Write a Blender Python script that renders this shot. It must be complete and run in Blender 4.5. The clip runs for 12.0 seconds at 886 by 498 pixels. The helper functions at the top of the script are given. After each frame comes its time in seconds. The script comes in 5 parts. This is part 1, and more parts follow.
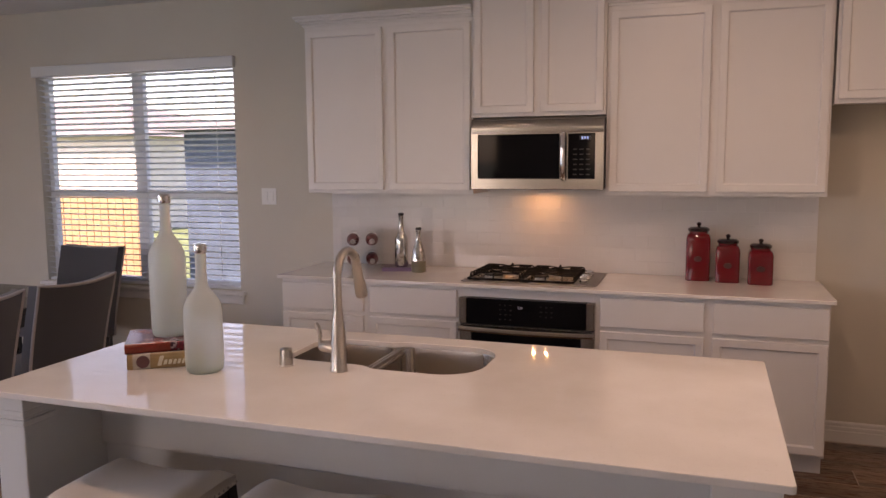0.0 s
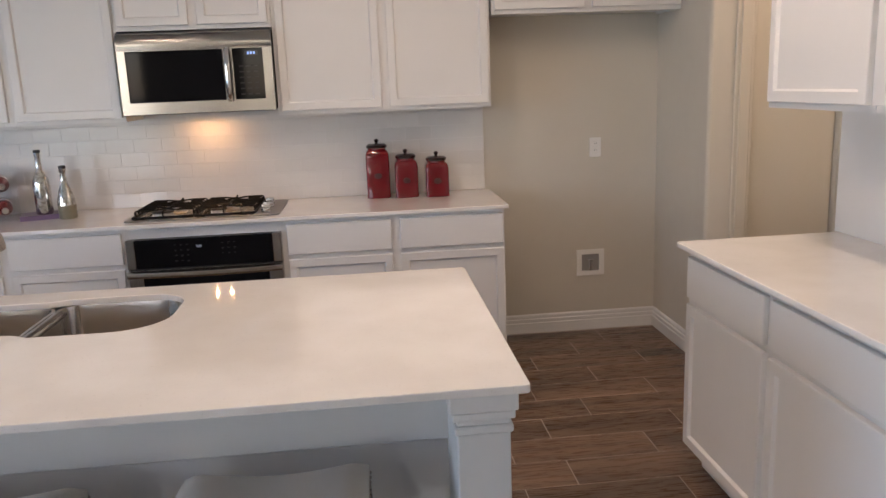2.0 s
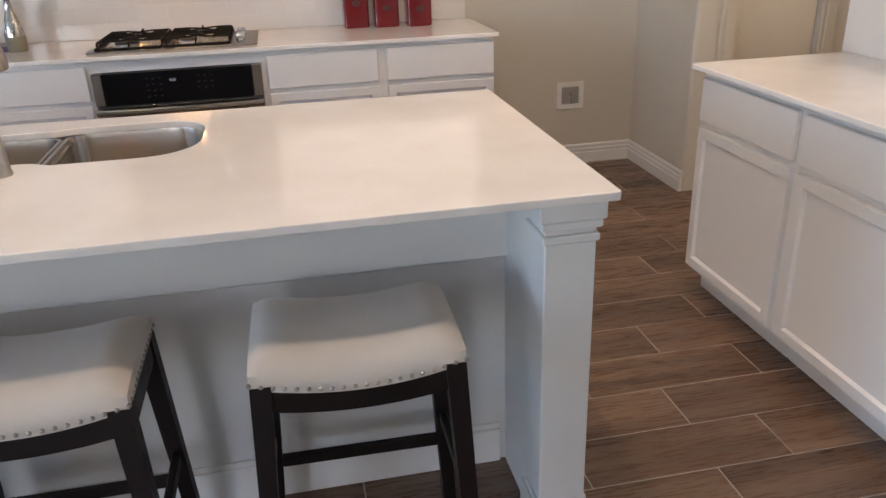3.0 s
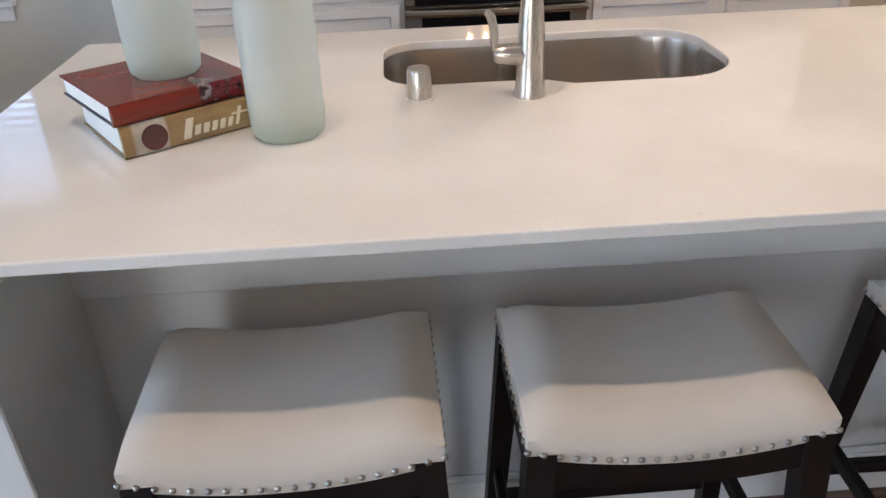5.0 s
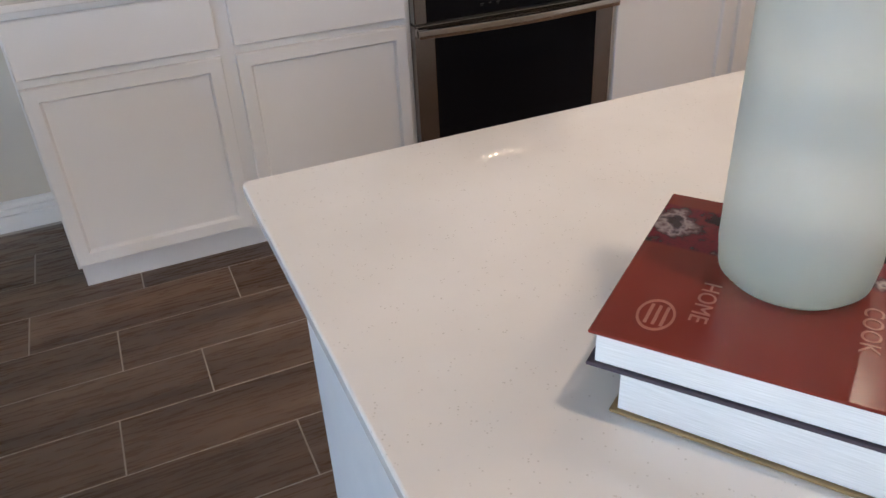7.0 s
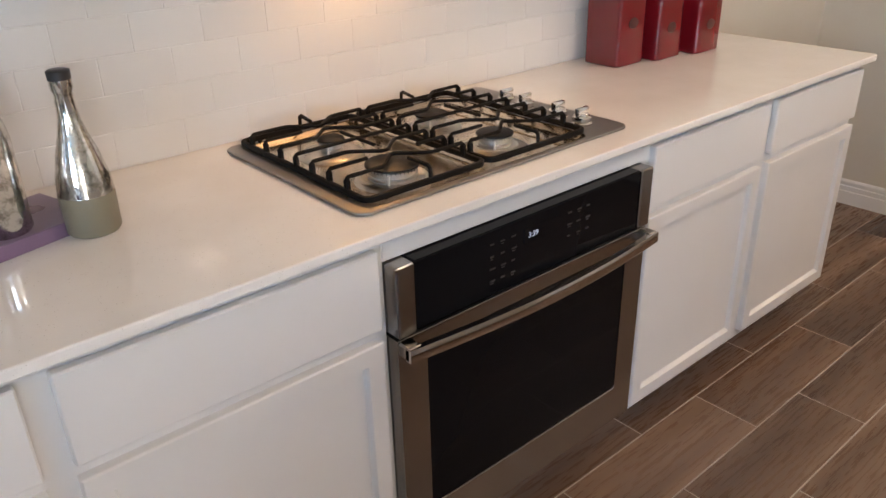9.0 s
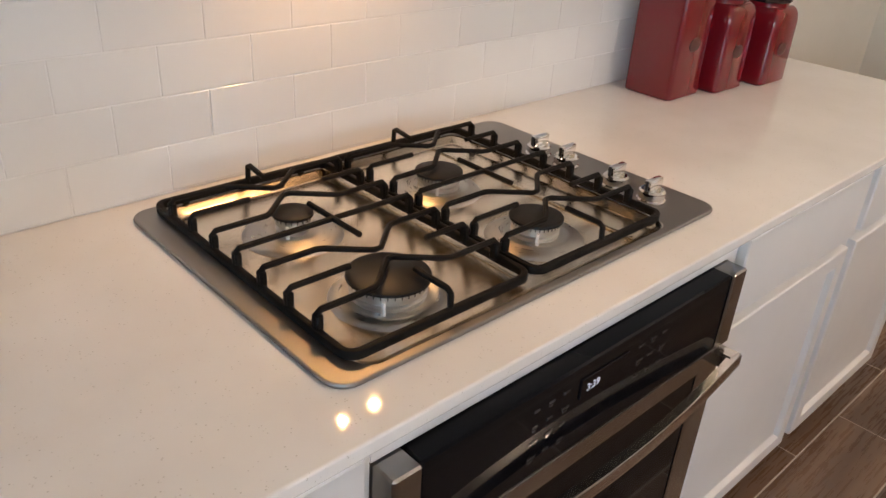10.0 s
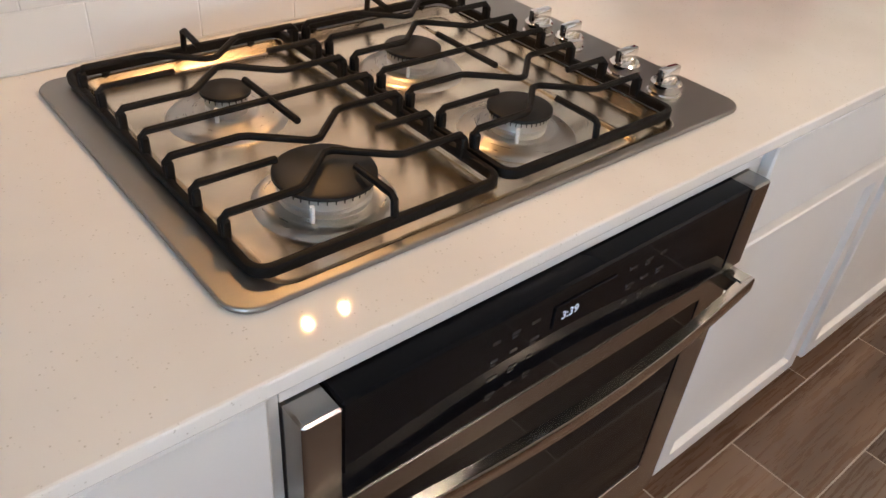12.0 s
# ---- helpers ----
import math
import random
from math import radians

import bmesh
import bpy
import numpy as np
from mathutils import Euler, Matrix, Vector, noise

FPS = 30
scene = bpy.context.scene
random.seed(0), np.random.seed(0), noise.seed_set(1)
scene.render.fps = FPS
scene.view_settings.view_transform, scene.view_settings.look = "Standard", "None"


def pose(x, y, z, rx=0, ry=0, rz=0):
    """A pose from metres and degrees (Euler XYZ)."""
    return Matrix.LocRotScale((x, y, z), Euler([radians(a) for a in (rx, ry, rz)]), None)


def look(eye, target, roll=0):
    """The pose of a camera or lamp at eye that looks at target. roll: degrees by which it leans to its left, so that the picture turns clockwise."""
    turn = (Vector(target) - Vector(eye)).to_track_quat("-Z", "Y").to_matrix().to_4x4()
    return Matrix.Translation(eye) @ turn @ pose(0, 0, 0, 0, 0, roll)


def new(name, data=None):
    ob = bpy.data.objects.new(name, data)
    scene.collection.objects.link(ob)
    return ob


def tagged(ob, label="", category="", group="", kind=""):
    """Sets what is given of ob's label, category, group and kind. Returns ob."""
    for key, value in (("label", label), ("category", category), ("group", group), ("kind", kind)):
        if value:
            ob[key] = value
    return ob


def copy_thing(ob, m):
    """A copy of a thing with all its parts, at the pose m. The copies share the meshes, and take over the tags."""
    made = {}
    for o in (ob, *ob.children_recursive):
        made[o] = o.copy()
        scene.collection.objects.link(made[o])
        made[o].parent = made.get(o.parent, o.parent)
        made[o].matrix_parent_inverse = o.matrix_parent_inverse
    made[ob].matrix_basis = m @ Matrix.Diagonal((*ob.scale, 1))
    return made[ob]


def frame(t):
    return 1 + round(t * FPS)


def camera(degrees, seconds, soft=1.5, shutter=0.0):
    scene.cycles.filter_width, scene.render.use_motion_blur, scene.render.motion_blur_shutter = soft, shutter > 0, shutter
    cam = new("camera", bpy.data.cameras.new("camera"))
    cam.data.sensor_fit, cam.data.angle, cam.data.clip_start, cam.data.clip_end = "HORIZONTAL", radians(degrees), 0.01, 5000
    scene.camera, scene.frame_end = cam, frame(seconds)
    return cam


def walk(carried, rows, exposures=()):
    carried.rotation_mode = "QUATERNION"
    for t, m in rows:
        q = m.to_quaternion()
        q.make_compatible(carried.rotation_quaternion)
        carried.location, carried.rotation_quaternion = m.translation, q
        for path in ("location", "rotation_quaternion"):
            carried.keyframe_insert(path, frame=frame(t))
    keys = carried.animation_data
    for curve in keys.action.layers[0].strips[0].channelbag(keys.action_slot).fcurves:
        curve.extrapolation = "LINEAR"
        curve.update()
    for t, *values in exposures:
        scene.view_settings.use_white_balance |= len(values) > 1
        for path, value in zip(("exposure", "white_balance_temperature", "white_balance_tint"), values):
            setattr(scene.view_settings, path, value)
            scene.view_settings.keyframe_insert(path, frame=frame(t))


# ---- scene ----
cam = camera(59.6, 12.0)
PATH = [
    (0, (0.945, -4.754, 1.612), (0.297, -2.876, 1.381), -0.4),
    (0.5, (0.938, -4.753, 1.599), (0.528, -2.812, 1.348), -0.7),
    (1, (0.94, -4.737, 1.605), (0.742, -2.769, 1.312), -1.0),
    (1.5, (0.905, -4.64, 1.591), (0.914, -2.666, 1.267), -1.4),
    (2, (0.825, -4.523, 1.54), (1.011, -2.576, 1.119), -2.3),
    (2.5, (0.671, -4.483, 1.506), (1.016, -2.611, 0.891), -2.6),
    (2.7, (0.607, -4.47, 1.476), (0.975, -2.632, 0.781), -2.5),
    (4.5, (-0.218, -4.044, 1.408), (-0.111, -2.299, 0.436), -0.7),
    (5, (-0.43, -3.887, 1.384), (-0.338, -2.15, 0.397), -2.1),
    (5.5, (-0.696, -3.702, 1.39), (-0.484, -1.992, 0.374), -2.6),
    (6, (-0.93, -3.506, 1.388), (-0.564, -1.841, 0.342), -2.9),
    (6.5, (-1.121, -3.23, 1.366), (-0.6, -1.615, 0.308), -2.9),
    (7, (-1.278, -2.929, 1.371), (-0.621, -1.36, 0.32), -3.0),
    (7.5, (-1.367, -2.583, 1.368), (-0.56, -1.03, 0.401), -3.3),
    (7.7, (-1.356, -2.435, 1.367), (-0.495, -0.883, 0.444), -3.3),
    (9.3, (-1.008, -1.446, 1.467), (0.203, -0.114, 0.595), -0.0),
    (9.5, (-0.949, -1.328, 1.458), (0.287, -0.029, 0.571), 1.4),
    (10, (-0.771, -1.101, 1.44), (0.46, 0.159, 0.493), 3.7),
    (10.5, (-0.617, -0.995, 1.433), (0.553, 0.245, 0.387), 5.8),
    (11, (-0.532, -0.951, 1.421), (0.583, 0.298, 0.328), 6.5),
    (11.5, (-0.525, -0.969, 1.401), (0.563, 0.26, 0.259), 6.4),
    (12, (-0.598, -1.039, 1.371), (0.492, 0.134, 0.172), 5.6),
]
walk(cam, [(t, look(eye, target, roll)) for t, eye, target, roll in PATH],
     [(0, 2.14, 7800, 42), (0.5, 2.28, 7250, 37), (0.8, 2.42, 7050, 34), (1.5, 2.70, 6600, 27), (2.0, 2.68, 6500, 24), (2.5, 2.78, 6450, 22), (4.4, 3.08, 6450, 22), (5.0, 2.98, 6400, 21), (5.5, 2.86, 6400, 21), (6.0, 2.9, 6350, 20), (6.5, 2.73, 6350, 20), (7.0, 2.93, 6550, 22), (7.7, 3.18, 6500, 20), (9.5, 3.25, 6700, 21), (10.2, 3.13, 6450, 19), (11.5, 3.24, 6300, 18), (12, 3.33, 6300, 18)])

# ---- world, sun, lamps ----
world = bpy.data.worlds.new("world")
scene.world = world
world.use_nodes = True
wn = world.node_tree
sky = wn.nodes.new("ShaderNodeTexSky")
sky.sky_type, sky.sun_disc = "NISHITA", False
sky.sun_elevation, sky.sun_rotation = radians(52), radians(200)
wn.links.new(sky.outputs[0], wn.nodes["Background"].inputs[0])
wn.nodes["Background"].inputs[1].default_value = 0.15


def lamp(name, kind, m, energy, color, **more):
    data = bpy.data.lights.new(name, kind)
    data.energy, data.color = energy, color
    if "size" in more:
        data.shape, data.size, data.size_y = "RECTANGLE", more["size"], more.get("size_y", more["size"])
    if "disk" in more:
        data.shape, data.size = "DISK", more["disk"]
    if "angle" in more:
        data.angle = more["angle"]
    if "spread" in more:
        data.spread = more["spread"]
    ob = new(name, data)
    ob.matrix_world = m
    return ob


# the sun stands behind the camera's side of the house, high over the roof
lamp("sun", "SUN", look((0, 0, 0), (0.25, 0.62, -0.85)), 4.5, (1.0, 0.93, 0.82), angle=radians(0.5))

# the sky at the glass-door opening
lamp("window_light", "AREA", look((-5.36, -4.5, 1.2), (0, -4.2, 1.1)), 12.5, (0.30, 0.62, 1.0), size=2.4, size_y=2.1)
lamp("window_light", "AREA", look((-4.12, -10.45, 1.35), (-1.8, 0, 1.0)), 3.4, (0.72, 0.87, 1.0), size=2.15, size_y=2.25)
# the last two are added to brighten the alcove and the hall
CANS_AND_FILL = [(-2.3, -6.4), (0.73, -6.4), (-0.75, -2.98), (0.73, -2.98), (0.73, -1.57), (1.85, -2.3), (3.4, -1.2)]
# the pair at y = -6.4 is assumed, out of view
for x, y in CANS_AND_FILL:
    lamp("can_light", "AREA", look((x, y, 2.735), (x, y, 0)), 2.0 if x > 1.5 else 1.25, (1.0, 0.82, 0.61), disk=0.044)
# the two small lamps under the microwave
for x in (-0.062, 0.018):
    lamp("hood_light", "AREA", look((x, -0.12, 1.4365), (x, -0.28, 0.9)), 0.105, (1.0, 0.55, 0.20), size=0.013)


# ---- materials ----
def nodes_of(name):
    m = bpy.data.materials.new(name)
    m.use_nodes = True
    t = m.node_tree
    return m, t, t.nodes["Principled BSDF"]


def add(t, kind, **inputs):
    n = t.nodes.new(kind)
    for k, v in inputs.items():
        n.inputs[k].default_value = v
    return n


def coords(t, stretch=(1, 1, 1), space="Object"):
    c = t.nodes.new("ShaderNodeTexCoord")
    mp = add(t, "ShaderNodeMapping", Scale=stretch)
    t.links.new(c.outputs[space], mp.inputs["Vector"])
    return mp.outputs[0]


def ramp(t, fac, stops):
    r = t.nodes.new("ShaderNodeValToRGB")
    while len(r.color_ramp.elements) < len(stops):
        r.color_ramp.elements.new(0.5)
    for e, (p, c) in zip(r.color_ramp.elements, stops):
        e.position, e.color = p, (*c, 1)
    t.links.new(fac, r.inputs[0])
    return r.outputs[0]


def bump(t, b, height, strength, distance=0.002):
    n = add(t, "ShaderNodeBump", Strength=strength, Distance=distance)
    t.links.new(height, n.inputs["Height"])
    t.links.new(n.outputs[0], b.inputs["Normal"])


def noisy(t, vec, scale, detail=3.0, rough=0.5):
    n = add(t, "ShaderNodeTexNoise", Scale=scale, Detail=detail, Roughness=rough)
    t.links.new(vec, n.inputs["Vector"])
    return n.outputs["Fac"]


def mix(t, fac, a, b):
    n = t.nodes.new("ShaderNodeMix")
    n.data_type = "RGBA"
    if isinstance(fac, float):
        n.inputs[0].default_value = fac
    else:
        t.links.new(fac, n.inputs[0])
    for s, v in ((6, a), (7, b)):
        if isinstance(v, tuple):
            n.inputs[s].default_value = (*v, 1)
        else:
            t.links.new(v, n.inputs[s])
    return n.outputs[2]


def painted(name, color, rough=0.45, grain=220.0, strength=0.05, vary=0.05, coat=0.0):
    """Paint: a slow drift of tone, a fine grain in the relief and in the gloss."""
    m, t, b = nodes_of(name)
    v = coords(t)
    lo, hi = tuple(c * (1 - vary) for c in color), tuple(min(1, c * (1 + vary)) for c in color)
    t.links.new(ramp(t, noisy(t, v, 2.3), [(0.3, lo), (0.7, hi)]), b.inputs["Base Color"])
    r = ramp(t, noisy(t, v, 14.0), [(0.3, (rough * 0.85,) * 3), (0.7, (min(1, rough * 1.15),) * 3)])
    t.links.new(r, b.inputs["Roughness"])
    b.inputs["Coat Weight"].default_value = coat
    if strength:
        bump(t, b, noisy(t, v, grain, 2.0), strength)
    return m


def metal(name, color, rough=0.3, stretch=(1, 1, 60), vary=0.1, scale=40.0, relief=0.006):
    m, t, b = nodes_of(name)
    b.inputs["Metallic"].default_value = 1
    v = coords(t, stretch)
    n = noisy(t, v, scale, 4.0)
    t.links.new(ramp(t, n, [(0.3, tuple(c * (1 - vary) for c in color)), (0.7, color)]), b.inputs["Base Color"])
    t.links.new(ramp(t, n, [(0.3, (rough * 0.93,) * 3), (0.7, (rough * 1.08,) * 3)]), b.inputs["Roughness"])
    if relief:
        bump(t, b, n, relief, 0.0002)
    return m


def glassy(name, color, rough, transmission=1.0, ior=1.45):
    m, t, b = nodes_of(name)
    b.inputs["Base Color"].default_value = (*color, 1)
    b.inputs["Transmission Weight"].default_value = transmission
    b.inputs["IOR"].default_value = ior
    v = coords(t)
    t.links.new(ramp(t, noisy(t, v, 60.0), [(0.3, (rough * 0.8,) * 3), (0.7, (rough * 1.2 + 0.002,) * 3)]), b.inputs["Roughness"])
    return m


def glow(name, color, strength):
    m, t, b = nodes_of(name)
    b.inputs["Base Color"].default_value = (*color, 1)
    b.inputs["Emission Color"].default_value = (*color, 1)
    b.inputs["Emission Strength"].default_value = strength
    return m


def quartz_material():
    m, t, b = nodes_of("white_quartz")
    v = coords(t)
    cloud = ramp(t, noisy(t, v, 5.0, 4.0), [(0.35, (0.76, 0.735, 0.70)), (0.65, (0.82, 0.80, 0.77))])
    speck = add(t, "ShaderNodeTexVoronoi", Scale=210.0)
    t.links.new(v, speck.inputs["Vector"])
    dots = ramp(t, speck.outputs["Distance"], [(0.12, (1, 1, 1)), (0.26, (0, 0, 0))])
    some = ramp(t, noisy(t, v, 90.0, 1.0), [(0.56, (0, 0, 0)), (0.62, (1, 1, 1))])
    both = t.nodes.new("ShaderNodeMath")
    both.operation = "MULTIPLY"
    t.links.new(dots, both.inputs[0])
    t.links.new(some, both.inputs[1])
    t.links.new(mix(t, both.outputs[0], cloud, (0.60, 0.57, 0.525)), b.inputs["Base Color"])
    t.links.new(ramp(t, noisy(t, v, 9.0), [(0.3, (0.03,) * 3), (0.7, (0.06,) * 3)]), b.inputs["Roughness"])
    b.inputs["Coat Weight"].default_value = 0.3
    b.inputs["Coat Roughness"].default_value = 0.03
    return m


def plank_material():
    m, t, b = nodes_of("wood_look_tile")
    c = t.nodes.new("ShaderNodeTexCoord")
    info = t.nodes.new("ShaderNodeObjectInfo")
    shift = t.nodes.new("ShaderNodeVectorMath")
    shift.operation = "SCALE"
    shift.inputs[0].default_value = (37.0, 19.0, 5.0)
    geo = t.nodes.new("ShaderNodeNewGeometry")
    both = t.nodes.new("ShaderNodeMath")
    t.links.new(info.outputs["Random"], both.inputs[0])
    t.links.new(geo.outputs["Random Per Island"], both.inputs[1])
    own = t.nodes.new("ShaderNodeMath")
    own.operation = "FRACT"
    t.links.new(both.outputs[0], own.inputs[0])
    t.links.new(own.outputs[0], shift.inputs["Scale"])
    plus = t.nodes.new("ShaderNodeVectorMath")
    t.links.new(c.outputs["Object"], plus.inputs[0])
    t.links.new(shift.outputs[0], plus.inputs[1])
    mp = add(t, "ShaderNodeMapping", Scale=(0.4, 6.0, 1.0))
    t.links.new(plus.outputs[0], mp.inputs["Vector"])
    grain = noisy(t, mp.outputs[0], 2.0, 2.5, 0.5)
    fine = noisy(t, mp.outputs[0], 22.0, 4.0, 0.6)
    wood = ramp(t, grain, [(0.28, (0.066, 0.036, 0.021)), (0.5, (0.135, 0.078, 0.047)), (0.72, (0.215, 0.135, 0.088))])
    t.links.new(mix(t, 0.06, wood, ramp(t, fine, [(0.35, (0.05, 0.032, 0.022)), (0.65, (0.14, 0.095, 0.068))])), b.inputs["Base Color"])
    tone = t.nodes.new("ShaderNodeHueSaturation")
    t.links.new(b.inputs["Base Color"].links[0].from_socket, tone.inputs["Color"])
    rng = t.nodes.new("ShaderNodeMapRange")
    rng.inputs["To Min"].default_value, rng.inputs["To Max"].default_value = 0.8, 1.2
    t.links.new(own.outputs[0], rng.inputs[0])
    t.links.new(rng.outputs[0], tone.inputs["Value"])
    t.links.new(tone.outputs[0], b.inputs["Base Color"])
    t.links.new(ramp(t, fine, [(0.3, (0.22,) * 3), (0.7, (0.36,) * 3)]), b.inputs["Roughness"])
    bump(t, b, fine, 0.08, 0.001)
    return m


def splash_material():
    m, t, b = nodes_of("glazed_tile")
    info = t.nodes.new("ShaderNodeObjectInfo")
    t.links.new(ramp(t, info.outputs["Random"], [(0.0, (0.705, 0.695, 0.678)), (1.0, (0.73, 0.72, 0.704))]), b.inputs["Base Color"])
    v = coords(t)
    t.links.new(ramp(t, noisy(t, v, 30.0), [(0.3, (0.10,) * 3), (0.7, (0.18,) * 3)]), b.inputs["Roughness"])
    bump(t, b, noisy(t, v, 7.0, 2.0), 0.22, 0.004)
    return m


def fabric(name, color, weave=900.0, sheen=0.3):
    m, t, b = nodes_of(name)
    v = coords(t)
    big = ramp(t, noisy(t, v, 6.0), [(0.3, tuple(c * 0.9 for c in color)), (0.7, color)])
    w = noisy(t, v, weave, 2.0)
    t.links.new(mix(t, 0.18, big, ramp(t, w, [(0.3, tuple(c * 0.6 for c in color)), (0.7, color)])), b.inputs["Base Color"])
    b.inputs["Roughness"].default_value = 0.85
    b.inputs["Sheen Weight"].default_value = sheen
    bump(t, b, w, 0.25, 0.0008)
    return m


def rug_material():
    m, t, b = nodes_of("rug_pile")
    v = coords(t)
    vo = add(t, "ShaderNodeTexVoronoi", Scale=3.2)
    t.links.new(v, vo.inputs["Vector"])
    pat = ramp(t, vo.outputs["Distance"], [(0.1, (0.30, 0.16, 0.08)), (0.3, (0.16, 0.04, 0.025)), (0.55, (0.10, 0.03, 0.02)), (0.7, (0.24, 0.14, 0.07))])
    t.links.new(mix(t, 0.4, pat, ramp(t, noisy(t, v, 60.0), [(0.3, (0.10, 0.04, 0.02)), (0.7, (0.30, 0.17, 0.09))])), b.inputs["Base Color"])
    b.inputs["Roughness"].default_value = 0.95
    bump(t, b, noisy(t, v, 400.0), 0.6, 0.003)
    return m


def cover_material():
    """A printed cookbook jacket: red board with a band of photographs at one end."""
    m, t, b = nodes_of("printed_jacket")
    v = coords(t)
    sep = t.nodes.new("ShaderNodeSeparateXYZ")
    t.links.new(v, sep.inputs[0])
    photo = ramp(t, noisy(t, v, 22.0, 4.0, 0.6), [(0.36, (0.022, 0.006, 0.012)), (0.46, (0.17, 0.010, 0.018)), (0.53, (0.06, 0.010, 0.016)), (0.60, (0.34, 0.26, 0.26)), (0.66, (0.03, 0.010, 0.018))])
    red = ramp(t, noisy(t, v, 4.0), [(0.3, (0.165, 0.019, 0.011)), (0.7, (0.205, 0.025, 0.015))])
    edge = ramp(t, sep.outputs["X"], [(0.142, (0, 0, 0)), (0.145, (1, 1, 1)), (0.215, (1, 1, 1)), (0.218, (0, 0, 0))])
    t.links.new(mix(t, edge, red, photo), b.inputs["Base Color"])
    b.inputs["Roughness"].default_value = 0.22
    bump(t, b, noisy(t, v, 12.0), 0.2, 0.003)
    return m


def spine_material():
    m, t, b = nodes_of("printed_spine")
    v = coords(t)
    sep = t.nodes.new("ShaderNodeSeparateXYZ")
    t.links.new(v, sep.inputs[0])
    gold = ramp(t, noisy(t, v, 18.0), [(0.3, (0.25, 0.16, 0.07)), (0.7, (0.36, 0.24, 0.11))])
    photo = ramp(t, noisy(t, v, 60.0), [(0.3, (0.40, 0.36, 0.31)), (0.6, (0.48, 0.44, 0.38))])
    edge = ramp(t, sep.outputs["X"], [(0.018, (1, 1, 1)), (0.020, (0, 0, 0)), (0.072, (0, 0, 0)), (0.074, (1, 1, 1))])
    t.links.new(mix(t, edge, photo, gold), b.inputs["Base Color"])
    b.inputs["Roughness"].default_value = 0.3
    return m


def pages_material():
    m, t, b = nodes_of("page_block")
    v = coords(t, (1, 1, 60))
    t.links.new(ramp(t, noisy(t, v, 30.0), [(0.3, (0.62, 0.62, 0.60)), (0.7, (0.80, 0.80, 0.79))]), b.inputs["Base Color"])
    b.inputs["Roughness"].default_value = 0.8
    return m


def mercury_material():
    m, t, b = nodes_of("mercury_glass")
    v = coords(t)
    n = noisy(t, v, 55.0, 4.0, 0.7)
    b.inputs["Metallic"].default_value = 1
    t.links.new(ramp(t, n, [(0.35, (0.30, 0.29, 0.25)), (0.55, (0.72, 0.71, 0.68))]), b.inputs["Base Color"])
    t.links.new(ramp(t, n, [(0.4, (0.25,) * 3), (0.6, (0.05,) * 3)]), b.inputs["Roughness"])
    bump(t, b, noisy(t, v, 25.0), 0.3, 0.003)
    return m


WALL = painted("wall_paint", (0.59, 0.55, 0.475), 0.7, 300.0, 0.12, 0.02)
CEIL = painted("ceiling_paint", (0.72, 0.71, 0.69), 0.8, 120.0, 0.2, 0.02)
CAB = painted("cabinet_paint", (0.73, 0.72, 0.705), 0.34, 260.0, 0.0, 0.02, 0.0)
ISLE = painted("island_paint", (0.64, 0.65, 0.64), 0.4, 260.0, 0.05, 0.02)
TRIM = painted("trim_paint", (0.74, 0.73, 0.71), 0.35, 200.0, 0.04, 0.02)
DOORP = painted("door_paint", (0.60, 0.55, 0.46), 0.4, 200.0, 0.04, 0.02)
PLATE = painted("plastic_plate", (0.78, 0.77, 0.74), 0.35, 400.0, 0.02, 0.02)
QUARTZ = quartz_material()
PLANK = plank_material()
GROUT = painted("floor_grout", (0.46, 0.41, 0.36), 0.9, 500.0, 0.3, 0.1)
WGROUT = painted("tile_grout", (0.75, 0.74, 0.725), 0.85, 500.0, 0.2, 0.05)
SPLASH = splash_material()
STEEL = metal("brushed_steel", (0.50, 0.465, 0.42), 0.15, (1, 30, 30), 0.05)
STEELM = metal("dark_brushed_steel", (0.35, 0.33, 0.305), 0.20, (1, 30, 30), 0.05)
STEELV = metal("brushed_steel_dark", (0.36, 0.34, 0.32), 0.24, (1, 30, 30), 0.05)
NICKEL = metal("brushed_nickel", (0.58, 0.54, 0.49), 0.28, (40, 40, 1))
# burner steel: the gold of the hood lamps' reflection is mixed into its colour
WELLM = metal("gold_reflection_burner_steel", (0.75, 0.655, 0.525), 0.23, (0.6, 9, 9), 0.05, 20.0, 0.0)
ALU = metal("cast_aluminium", (0.72, 0.71, 0.69), 0.38, (1, 1, 1), 0.08, 60.0)
CHROME = metal("chrome", (0.82, 0.81, 0.80), 0.07, (1, 1, 1), 0.04, 10.0)
SINK = metal("sink_steel", (0.56, 0.515, 0.465), 0.27, (1, 1, 0.2), 0.06, 5.0)
NAIL = metal("dark_pewter", (0.42, 0.39, 0.35), 0.3, (1, 1, 1), 0.2, 80.0)
DISH = metal("burner_dish_steel", (0.56, 0.53, 0.49), 0.29, (1, 1, 30), 0.08, 40.0, 0.002)
PLATEM = metal("matte_cooktop_steel", (0.31, 0.295, 0.28), 0.44, (1, 30, 30), 0.06, 40.0, 0.002)
IRON = painted("cast_iron", (0.008, 0.0068, 0.006), 0.55, 600.0, 0.25, 0.3)
CAPM = painted("burner_cap_enamel", (0.018, 0.0165, 0.0155), 0.42, 500.0, 0.1, 0.15)
BLACKG = painted("black_glass", (0.006, 0.006, 0.007), 0.05, 60.0, 0.0, 0.2, 0.0)
BLACKP = painted("black_plastic", (0.018, 0.018, 0.019), 0.35, 400.0, 0.05, 0.1)
